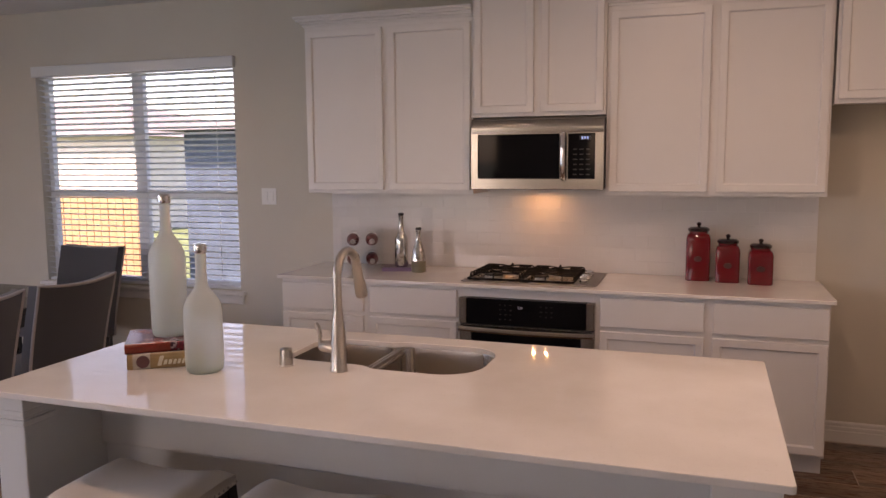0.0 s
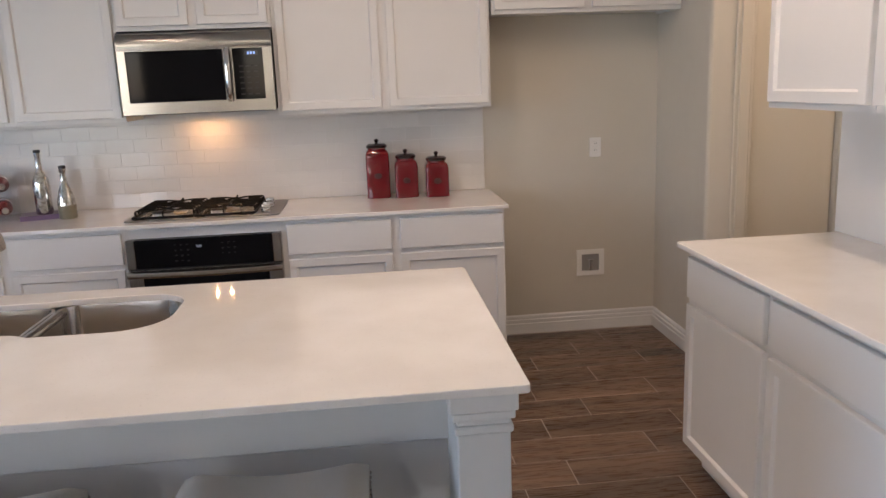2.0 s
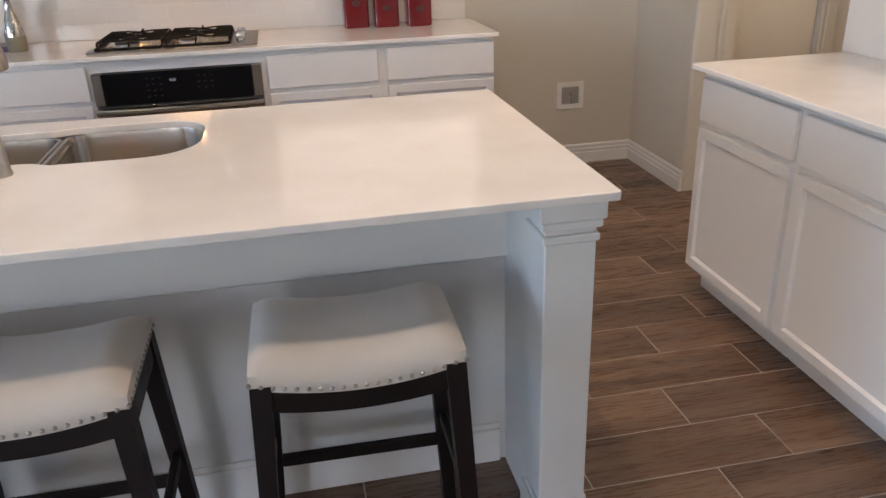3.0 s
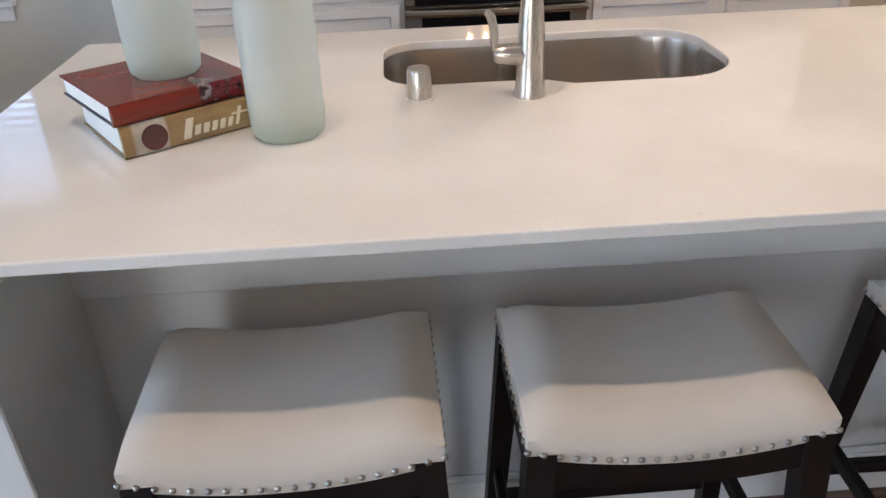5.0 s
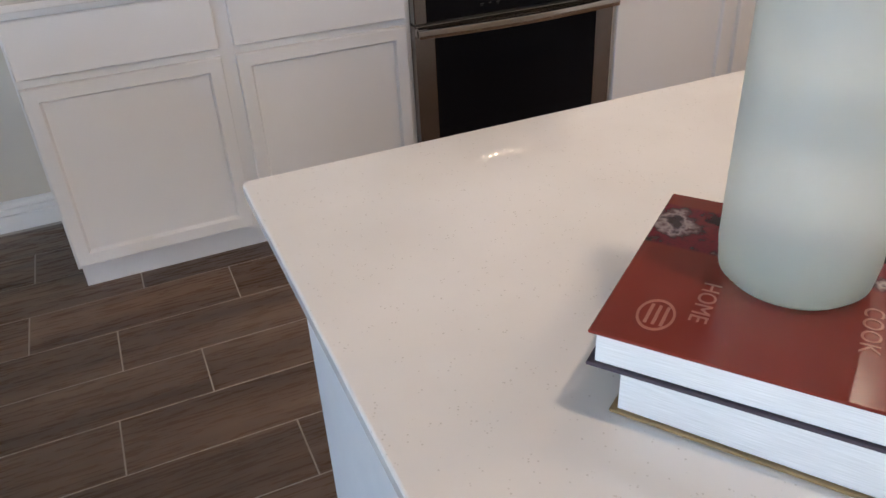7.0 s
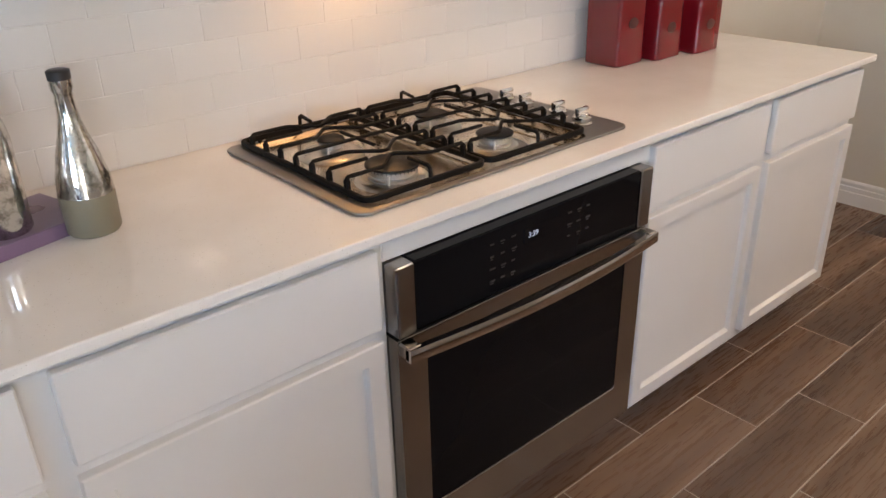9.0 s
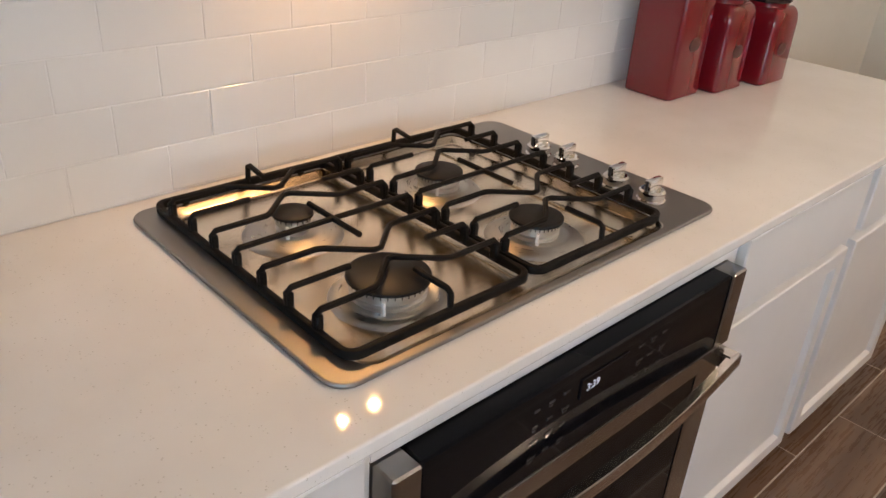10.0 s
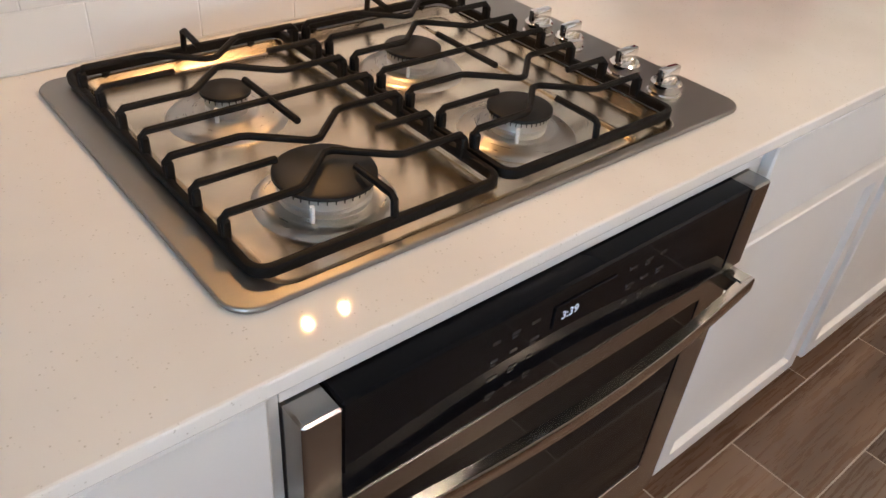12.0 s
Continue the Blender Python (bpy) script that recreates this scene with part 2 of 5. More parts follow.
RED = painted("red_glaze", (0.15, 0.006, 0.010), 0.12, 40.0, 0.06, 0.12, 0.4)
LINEN = fabric("linen_seat", (0.607, 0.552, 0.484))
ESPRESSO = painted("espresso_wood", (0.009, 0.005, 0.0045), 0.5, 90.0, 0.1, 0.3)
GREYFAB = fabric("grey_upholstery", (0.062, 0.06, 0.066), 700.0)
PIPING = fabric("pale_piping", (0.42, 0.38, 0.36), 700.0)
TABLEW = painted("dark_table_wood", (0.022, 0.016, 0.014), 0.25, 60.0, 0.1, 0.3, 0.2)
RUG = rug_material()
for dark, level in ((BLACKG, 0.09), (IRON, 0.13), (CAPM, 0.18), (ESPRESSO, 0.3)):
    dark.node_tree.nodes["Principled BSDF"].inputs["Specular IOR Level"].default_value = level


def frosted_material():
    """Etched glass: light soaks through it, and what stands close behind shows as a blur."""
    m, t, b = nodes_of("frosted_glass")
    v = coords(t)
    tone = ramp(t, noisy(t, v, 9.0, 3.0), [(0.3, (0.73, 0.775, 0.745)), (0.7, (0.81, 0.85, 0.82))])
    sep = t.nodes.new("ShaderNodeSeparateXYZ")
    t.links.new(v, sep.inputs[0])
    thick = ramp(t, sep.outputs["Z"], [(0.004, (1, 1, 1)), (0.08, (0, 0, 0))])
    tone = mix(t, thick, tone, (0.75, 0.82, 0.71))
    t.links.new(tone, b.inputs["Base Color"])
    b.inputs["Roughness"].default_value = 0.38
    soak = t.nodes.new("ShaderNodeBsdfTranslucent")
    t.links.new(tone, soak.inputs["Color"])
    seen = add(t, "ShaderNodeBsdfRefraction", Roughness=0.42, IOR=1.08)
    seen.inputs["Color"].default_value = (0.93, 0.96, 0.95, 1)
    one, two = t.nodes.new("ShaderNodeMixShader"), t.nodes.new("ShaderNodeMixShader")
    one.inputs[0].default_value, two.inputs[0].default_value = 0.5, 0.42
    t.links.new(b.outputs[0], one.inputs[1])
    t.links.new(soak.outputs[0], one.inputs[2])
    t.links.new(one.outputs[0], two.inputs[1])
    t.links.new(seen.outputs[0], two.inputs[2])
    t.links.new(two.outputs[0], t.nodes["Material Output"].inputs["Surface"])
    return m


FROST = frosted_material()
CLEAR = glassy("clear_acrylic", (0.97, 0.98, 0.98), 0.02, 1.0, 1.3)
PANE = glassy("window_glass", (0.97, 0.99, 0.98), 0.0, 1.0, 1.1)
WINE = glassy("rose_bottle_glass", (0.30, 0.040, 0.035), 0.06, 0.55)
LABELP = painted("paper_label", (0.72, 0.70, 0.68), 0.6, 300.0, 0.05, 0.05)
COVER = cover_material()
SPINE = spine_material()
PHOTO = painted("oval_photo", (0.10, 0.035, 0.035), 0.3, 300.0, 0.0, 0.8)
PAGES = pages_material()
FAINT = painted("faint_print", (0.36, 0.125, 0.085), 0.35, 300.0, 0.02, 0.1)
CREAM = painted("cream_print", (0.75, 0.68, 0.55), 0.4, 300.0, 0.02, 0.05)
DARKBOARD = painted("dark_board", (0.05, 0.035, 0.05), 0.5, 300.0, 0.1, 0.1)
PURPLE = painted("purple_jacket", (0.19, 0.125, 0.21), 0.3, 200.0, 0.05, 0.25)
MERC = mercury_material()
SAND = painted("beige_frost", (0.20, 0.185, 0.135), 0.4, 300.0, 0.2, 0.15)
BLIND = painted("blind_slat", (0.70, 0.72, 0.72), 0.5, 60.0, 0.1, 0.03)
VINYL = painted("window_vinyl", (0.72, 0.73, 0.72), 0.4, 200.0, 0.03, 0.02)
FENCE = painted("cedar_fence", (0.33, 0.18, 0.09), 0.85, 30.0, 0.5, 0.25)
BRICKH = painted("blue_grey_siding", (0.045, 0.07, 0.105), 0.9, 30.0, 0.6, 0.25)
SHINGLE = painted("roof_shingle", (0.16, 0.15, 0.15), 0.9, 20.0, 0.6, 0.25)
PALEH = painted("pale_house_siding", (0.55, 0.52, 0.47), 0.9, 20.0, 0.4, 0.1)
GRASS = painted("lawn", (0.08, 0.11, 0.04), 0.95, 40.0, 0.8, 0.4)
LED = glow("display_digits", (0.75, 0.85, 1.0), 0.0035)
BLUELED = glow("blue_display", (0.35, 0.55, 1.0), 0.12)
BULB = glow("lamp_lens", (1.0, 0.80, 0.55), 0.6)
HOODB = glow("hood_lens", (1.0, 0.70, 0.36), 0.4)
LIDM = painted("dark_lid_glaze", (0.020, 0.0075, 0.007), 0.16, 60.0, 0.05, 0.2)
EMBLEM = painted("bronze_emblem", (0.07, 0.02, 0.018), 0.35, 300.0, 0.2, 0.2)
LEGEND = painted("key_print", (0.042, 0.041, 0.041), 0.2, 300.0, 0.0, 0.05)
RECESS_GREY = painted("recess_shade_grey", (0.30, 0.29, 0.28), 0.4, 300.0, 0.0, 0.05)


# ---- building helpers ----
def thing(name, m, label, category, group="", kind=""):
    ob = new(name)
    ob.matrix_world = m
    ob.empty_display_size = 0.1
    return tagged(ob, label, category, group, kind)


def mesh_of(name, bm, material, smooth=None):
    bmesh.ops.recalc_face_normals(bm, faces=bm.faces)
    data = bpy.data.meshes.new(name)
    if smooth is not None:
        lim = radians(smooth)
        for f in bm.faces:
            f.smooth = True
        for e in bm.edges:
            if len(e.link_faces) == 2 and e.calc_face_angle(0) > lim:
                e.smooth = False
    bm.to_mesh(data)
    bm.free()
    data.materials.append(material)
    return data


def part(name, bm, material, parent, label="", smooth=None, m=None):
    ob = new(name, mesh_of(name, bm, material, smooth))
    if parent:
        ob.parent = parent
    if m:
        ob.matrix_local = m
    return tagged(ob, label) if label else ob


def solo(name, bm, material, label, category, group="", kind="", smooth=None, m=None):
    ob = new(name, mesh_of(name, bm, material, smooth))
    if m:
        ob.matrix_world = m
    return tagged(ob, label, category, group, kind)


def box(bm, x0, x1, y0, y1, z0, z1, bevel=0.0, seg=1, m=None):
    r = bmesh.ops.create_cube(bm, size=1.0)
    vs = r["verts"]
    for v in vs:
        v.co = Vector((x0 + (v.co.x + 0.5) * (x1 - x0), y0 + (v.co.y + 0.5) * (y1 - y0), z0 + (v.co.z + 0.5) * (z1 - z0)))
    if m:
        bmesh.ops.transform(bm, matrix=m, verts=vs)
    if bevel:
        es = {e for v in vs for e in v.link_edges}
        bmesh.ops.bevel(bm, geom=list(es), offset=bevel, segments=seg, profile=0.5, affect="EDGES")
    return bm


def boxed(*a, **k):
    return box(bmesh.new(), *a, **k)


def cyl(bm, x, y, z0, z1, r0, r1=None, n=24, axis="Z"):
    r1 = r0 if r1 is None else r1
    res = bmesh.ops.create_cone(bm, cap_ends=True, segments=n, radius1=r0, radius2=r1, depth=z1 - z0)
    m = Matrix.Translation((0, 0, (z0 + z1) / 2))
    if axis == "X":
        m = Matrix.Rotation(radians(90), 4, "Y") @ m
    if axis == "Y":
        m = Matrix.Rotation(radians(-90), 4, "X") @ m
    bmesh.ops.transform(bm, matrix=Matrix.Translation((x, y, 0) if axis == "Z" else ((0, x, y) if axis == "X" else (x, 0, y))) @ m, verts=res["verts"])
    return bm


def lathe(profile, n=40, bm=None):
    """Turns (radius, height) pairs round the z axis."""
    bm = bm or bmesh.new()
    rings = []
    for r, z in profile:
        if r < 1e-5:
            rings.append([bm.verts.new((0, 0, z))])
        else:
            rings.append([bm.verts.new((r * math.cos(a), r * math.sin(a), z)) for a in (2 * math.pi * i / n for i in range(n))])
    for a, b in zip(rings, rings[1:]):
        for i in range(n):
            j = (i + 1) % n
            q = [a[0], a[0], b[j % len(b)], b[i % len(b)]] if len(a) == 1 else [a[i], a[j], b[j % len(b)], b[i % len(b)]]
            q = list(dict.fromkeys(q))
            if len(q) > 2:
                bm.faces.new(q)
    return bm


def tube(bm, path, radius, n=12, flat=1.0):
    """Sweeps a round bar along points; radius may be one number or one for each point."""
    pts = [Vector(p) for p in path]
    rs = radius if isinstance(radius, (list, tuple)) else [radius] * len(pts)
    rings, side = [], None
    for i, p in enumerate(pts):
        d = (pts[min(i + 1, len(pts) - 1)] - pts[max(i - 1, 0)]).normalized()
        if side is None:
            side = d.cross(Vector((0, 0, 1)) if abs(d.z) < 0.9 else Vector((1, 0, 0))).normalized()
        side = (side - d * side.dot(d)).normalized()
        up = side.cross(d)
        rings.append([bm.verts.new(p + (side * math.cos(a) * flat + up * math.sin(a)) * rs[i]) for a in (2 * math.pi * k / n for k in range(n))])
    for a, b in zip(rings, rings[1:]):
        for k in range(n):
            bm.faces.new((a[k], a[(k + 1) % n], b[(k + 1) % n], b[k]))
    bm.faces.new(rings[0])
    bm.faces.new(rings[-1])
    return bm


def rounded(x0, x1, y0, y1, r, n=6):
    """A rectangle's outline with round corners; r is one radius or four (from the far right corner, anticlockwise)."""
    r4 = r if isinstance(r, (list, tuple)) else (r,) * 4
    out = []
    for k, (cx, cy, sx, sy) in enumerate(((x1, y1, -1, -1), (x0, y1, 1, -1), (x0, y0, 1, 1), (x1, y0, -1, 1))):
        q = r4[k]
        for i in range(n + 1):
            a = radians(90 * k + 90 * i / n)
            out.append((cx + sx * q + q * math.cos(a), cy + sy * q + q * math.sin(a)))
    return out


def slab(outline, z0, z1, holes=(), bm=None, bevel=0.0):
    """A flat plate of any outline with holes through it."""
    bm = bm or bmesh.new()
    edges = []
    for loop in (outline, *holes):
        vs = [bm.verts.new((x, y, z1)) for x, y in loop]
        edges += [bm.edges.new((vs[i], vs[(i + 1) % len(vs)])) for i in range(len(vs))]
    if holes:
        faces = [g for g in bmesh.ops.triangle_fill(bm, use_beauty=True, edges=edges)["geom"] if isinstance(g, bmesh.types.BMFace)]
    else:
        faces = [bm.faces.new([e.verts[0] for e in edges])]
    rim = [e for e in bm.edges if len(e.link_faces) == 1]
    res = bmesh.ops.extrude_face_region(bm, geom=faces)
    down = [g for g in res["geom"] if isinstance(g, bmesh.types.BMVert)]
    bmesh.ops.translate(bm, verts=down, vec=(0, 0, z0 - z1))
    bmesh.ops.recalc_face_normals(bm, faces=bm.faces)
    if bevel:
        sharp = [e for e in bm.edges if len(e.link_faces) == 2 and abs(e.verts[0].co.z - e.verts[1].co.z) < 1e-6 and e.calc_face_angle(0) > 1.2]
        bmesh.ops.bevel(bm, geom=sharp, offset=bevel, segments=2, profile=0.5, affect="EDGES")
    return bm


def shaker(w, h, t=0.02, rail=0.054, step=0.012):
    """A door: a bevelled board, its front sunk inside the four rails. It stands on z = 0 with its front at y = -t."""
    bm = boxed(0, w, -t, 0, 0, h)
    front = [f for f in bm.faces if f.normal.y < -0.9]
    bmesh.ops.inset_region(bm, faces=front, thickness=rail, depth=0)
    bmesh.ops.inset_region(bm, faces=front, thickness=0.010, depth=-step)
    outer = [e for e in bm.edges if all(v.co.y < -t + 1e-4 and (v.co.x in (0, w) or v.co.z in (0, h) or min(v.co.x, w - v.co.x, v.co.z, h - v.co.z) < 1e-5) for v in e.verts)]
    bmesh.ops.bevel(bm, geom=outer, offset=0.0025, segments=1, affect="EDGES")
    return bm


def drawer(w, h, t=0.02):
    return boxed(0, w, -t, 0, 0, h, bevel=0.003)


def written(text, size, material, parent, m, name="digits"):
    cu = bpy.data.curves.new(name, "FONT")
    cu.body, cu.size, cu.extrude = text, size, 0.0003
    tmp = new("tmp_text", cu)
    bpy.context.view_layer.update()
    data = bpy.data.meshes.new_from_object(tmp.evaluated_get(bpy.context.evaluated_depsgraph_get()))
    bpy.data.objects.remove(tmp)
    data.materials.clear()
    data.materials.append(material)
    ob = new(name, data)
    ob.parent = parent
    ob.matrix_local = m
    return ob


# ---- the room ----
XR, XL, YB, ZC = 2.64, -5.4, -10.5, 2.75
WX0, WX1, WZ0, WZ1 = -4.03, -2.245, 0.675, 2.335
AX, AY = 2.57, -0.70          # side wall of the fridge alcove and its end
END = -1.70                   # far end of the right-hand wall


def wall(name, pieces, label):
    bm = bmesh.new()
    for p in pieces:
        box(bm, *p)
    return solo(name, bm, WALL, label, "wall", kind="structure")


T = 0.14
wall("wall_north", [(XL - T, WX0, 0, T, 0, ZC), (WX0, WX1, 0, T, 0, WZ0), (WX0, WX1, 0, T, WZ1, ZC), (WX1, AX + T, 0, T, 0, ZC)], "beige painted wall behind the cabinets and window")
# the alcove's side wall with a soft rounded end, and the wall with the pantry door
bm = slab([(AX, 0)] + [(AX + 0.02 - 0.02 * math.cos(a), AY + 0.02 - 0.02 * math.sin(a)) for a in (radians(q) for q in (0, 20, 45, 70, 90))] + [(AX + 0.11, AY), (AX + 0.11, 0)], 0, ZC)
solo("wall_alcove", bm, WALL, "beige painted side wall of the fridge alcove", "wall", kind="structure")
DX0, DX1 = 2.80, 3.28
wall("wall_pantry", [(AX + 0.11, DX0, AY, AY + 0.11, 0, ZC), (DX0, DX1, AY, AY + 0.11, 2.06, ZC), (DX1, 4.3, AY, AY + 0.11, 0, ZC)], "beige painted wall with the pantry door")
wall("wall_hall_end", [(4.3, 4.3 + T, END - 0.11, AY + 0.11, 0, ZC)], "beige painted wall closing the side hall")
bm = slab([(4.3, END), (4.3, END - 0.12), (XR + 0.12, END - 0.12), (XR + 0.12, YB), (XR, YB)] + [(XR + 0.02 - 0.02 * math.cos(a), END - 0.02 + 0.02 * math.sin(a)) for a in (radians(q) for q in (0, 25, 50, 70, 90))], 0, ZC)
solo("wall_east", bm, WALL, "beige painted wall behind the side counter", "wall", kind="structure")
south = [(XL - T, -5.3, YB - T, YB, 0, ZC), (-5.3, -2.95, YB - T, YB, 0, 0.2), (-5.3, -2.95, YB - T, YB, 2.5, ZC), (-2.95, -1.2, YB - T, YB, 0, ZC),
         (-1.2, -0.7, YB - T, YB, 0, 1.3), (-1.2, -0.7, YB - T, YB, 2.5, ZC), (-0.7, XR + T, YB - T, YB, 0, ZC)]
wall("wall_south", south, "beige painted wall with two living-room windows")
west = [(XL - T, XL, YB, -5.9, 0, ZC), (XL - T, XL, -5.9, -3.2, 0, 0.08), (XL - T, XL, -5.9, -3.2, 2.35, ZC), (XL - T, XL, -3.2, 0, 0, ZC)]
wall("wall_west", west, "beige painted wall with a wide glass-door opening")
solo("ceiling", boxed(XL - T, 4.44, YB - T, T, ZC, ZC + 0.12), CEIL, "white painted flat ceiling", "ceiling", kind="structure")


def baseboard(name, x0, y0, x1, y1, label="white stepped wooden baseboard"):
    """Runs from one point to the other on the floor, with its face to the left of that way."""
    d = Vector((x1 - x0, y1 - y0, 0))
    L = d.length
    prof = [(0, 0), (0.018, 0), (0.018, 0.062), (0.012, 0.064), (0.012, 0.070), (0.015, 0.073), (0.015, 0.086), (0.009, 0.089), (0.009, 0.094), (0.011, 0.098), (0.011, 0.108), (0.004, 0.116), (0, 0.116)]
    bm = bmesh.new()
    a = [bm.verts.new((0, y, z)) for y, z in prof]
    b = [bm.verts.new((L, y, z)) for y, z in prof]
    for i in range(len(prof)):
        j = (i + 1) % len(prof)
        bm.faces.new((a[i], a[j], b[j], b[i]))
    bm.faces.new(a)
    bm.faces.new(b)
    return solo(name, bm, TRIM, label, "baseboard", kind="structure", m=Matrix.Translation((x0, y0, 0)) @ Matrix.Rotation(math.atan2(d.y, d.x), 4, "Z"))


baseboard("baseboard_1", -1.54, 0, XL, 0)
baseboard("baseboard_2", AX, 0, 1.545, 0)
baseboard("baseboard_3", AX, AY, AX, -0.016)
baseboard("baseboard_4", 4.3, AY, 3.38, AY)


# pantry door with its casing
door = thing("door_1", pose(DX0, AY, 0), "closed flat beige door with moulded casing in the side hall", "door", kind="structure")
bm = boxed(0.004, DX1 - DX0 - 0.004, 0.035, 0.07, 0.01, 2.04, bevel=0.003)
part("door_leaf", bm, DOORP, door)
bm = bmesh.new()
for x0, x1 in ((-0.10, 0.0), (DX1 - DX0, DX1 - DX0 + 0.10)):
    box(bm, x0, x1, -0.014, 0, 0, 2.16, bevel=0.004)
    box(bm, x0 + 0.02, x1 - 0.02, -0.022, -0.012, 0, 2.14, bevel=0.004)
box(bm, 0.001, DX1 - DX0 - 0.001, -0.014, 0, 2.05, 2.16, bevel=0.004)
part("casing", bm, DOORP, door)

# ---- window with blinds ----
win = thing("window_1", pose(WX0, 0, WZ0), "white twin window with meeting rails and a wide sill", "window", kind="structure")
W, H = WX1 - WX0, WZ1 - WZ0
bm = bmesh.new()
for x0, x1 in ((0, 0.05), (W - 0.05, W), (W / 2 - 0.05, W / 2 + 0.05)):
    box(bm, x0, x1, 0.075, 0.125, 0, H, bevel=0.004)
for a, b in ((0.05, W / 2 - 0.05), (W / 2 + 0.05, W - 0.05)):
    box(bm, a, b, 0.075, 0.125, 0, 0.05, bevel=0.004)
    box(bm, a, b, 0.075, 0.125, H - 0.05, H, bevel=0.004)
    box(bm, a, b, 0.08, 0.12, 0.665, 0.72, bevel=0.004)
part("window_frame", bm, VINYL, win)
for a, b in ((0.05, W / 2 - 0.05), (W / 2 + 0.05, W - 0.05)):
    for z0, z1 in ((0.05, 0.665), (0.72, H - 0.05)):
        p = part("pane", boxed(a, b, 0.098, 0.102, z0, z1), PANE, win, "clear window pane")
        p.visible_shadow = False
bm = boxed(-0.05, W + 0.05, -0.045, 0.0, -0.03, -0.004, bevel=0.006, seg=2)
box(bm, 0.001, W - 0.001, 0.0, 0.075, -0.03, -0.004)
box(bm, -0.03, W + 0.03, -0.018, 0, -0.10, -0.03, bevel=0.005)
box(bm, -0.02, W + 0.02, -0.026, -0.016, -0.055, -0.035, bevel=0.003)
part("window_sill", bm, TRIM, win)

blind = thing("window_blind", pose(WX0, 0, WZ0), "lowered white slatted blind with open slats", "blind")
part("valance", boxed(-0.02, W + 0.02, -0.03, 0.06, H - 0.075, H + 0.005, bevel=0.006), BLIND, blind)
part("bottom_rail", boxed(0.012, W - 0.012, 0.01, 0.06, 0.004, 0.024, bevel=0.004), BLIND, blind)
bm = bmesh.new()
rows = []
for k in range(5):
    u = k / 4 - 0.5
    rows.append((0.05 * u, 0.0035 * (1 - 4 * u * u)))
loops = []
for x in (0.012, W - 0.012):
    top = [bm.verts.new((x, y, z + 0.0028)) for y, z in rows]
    bot = [bm.verts.new((x, y, z)) for y, z in rows]
    loops.append(top + bot[::-1])
for i in range(10):
    j = (i + 1) % 10
    bm.faces.new((loops[0][i], loops[0][j], loops[1][j], loops[1][i]))
bm.faces.new(loops[0])
bm.faces.new(loops[1])
slat = mesh_of("slat", bm, BLIND)
for i in range(36):
    ob = new("slat", slat)
    ob.parent = blind
    ob.matrix_local = pose(0, 0.036, 0.052 + i * 0.0433, -14 + random.uniform(-1.5, 1.5))
for x in (0.16, W / 2, W - 0.16):
    part("ladder_cord", boxed(x - 0.0015, x + 0.0015, 0.008, 0.0105, 0.02, H - 0.07), BLIND, blind)

# ---- outside ----
GZ = -0.5
solo("ground", boxed(-400, 400, -400, 400, GZ - 0.2, GZ), GRASS, "short green lawn outside the window", "lawn", kind="structure")
fence = thing("fence", pose(-22, 4.6, GZ), "cedar board fence along the lawn", "fence")
plank = mesh_of("board", boxed(0, 0.136, 0, 0.02, 0, 1.62, bevel=0.004), FENCE)
for i in range(50):
    ob = new("board", plank)
    ob.parent = fence
    ob.matrix_local = pose(8.0 + i * 0.142, random.uniform(0, 0.006), random.uniform(-0.015, 0.015))
for z in (0.3, 1.25):
    part("rail", boxed(8, 15.1, 0.028, 0.07, z, z + 0.09), FENCE, fence)


def house(name, m, w, d, h, rise, wallm, label, wins):
    hs = thing(name, m, label, "house")
    part("outer_wall", boxed(0, w, 0, d, 0, h), wallm, hs)
    bm = bmesh.new()
    o = 0.4
    base = [bm.verts.new(c) for c in ((-o, -o, h - 0.05), (w + o, -o, h - 0.05), (w + o, d + o, h - 0.05), (-o, d + o, h - 0.05))]
    top = [bm.verts.new((d / 2, d / 2, h + rise)), bm.verts.new((w - d / 2, d / 2, h + rise))]
    for q in ((base[0], base[1], top[1], top[0]), (base[2], base[3], top[0], top[1]), (base[1], base[2], top[1]), (base[3], base[0], top[0]), (base[3], base[2], base[1], base[0])):
        bm.faces.new(q)
    part("roof", bm, SHINGLE, hs)
    for x, z in wins:
        f = part("house_window", boxed(x, x + 1.0, -0.05, 0.0, z, z + 1.4, bevel=0.02), VINYL, hs)
        part("pane", boxed(x + 0.07, x + 0.93, -0.056, -0.051, z + 0.07, z + 1.33), BLACKG, f)
    return hs


house("neighbour_house", pose(-6.72, 5.3, GZ), 11, 7, 2.62, 0.7, BRICKH, "blue-grey single-storey house beside the fence", ((3.0, 0.9), (7.0, 0.9)))
house("neighbour_house", pose(-30, 14.0, GZ), 15, 9, 2.9, 1.4, PALEH, "pale sided house beyond the fence", ((3.0, 1.0), (9.0, 1.0)))


# ---- cabinets along the back wall ----
def base_unit(name, x0, x1, splits, label, group, m=None, depth=0.61):
    """A floor cabinet with drawers over doors; x runs along its front, which faces -y."""
    cab = thing(name, m or pose(0, 0, 0), label, "cabinet", group)
    part("body", boxed(x0, x1, -depth, -0.004, 0.105, 0.893), CAB, cab)
    part("toe_kick", boxed(x0 + 0.004, x1 - 0.004, -depth + 0.07, -0.02, 0.0, 0.105), CAB, cab)
    for a, b in splits:
        part("door", shaker(b - a, 0.565), CAB, cab, m=pose(a, -depth, 0.122))
        part("drawer_front", drawer(b - a, 0.158), CAB, cab, m=pose(a, -depth, 0.712))
    return cab


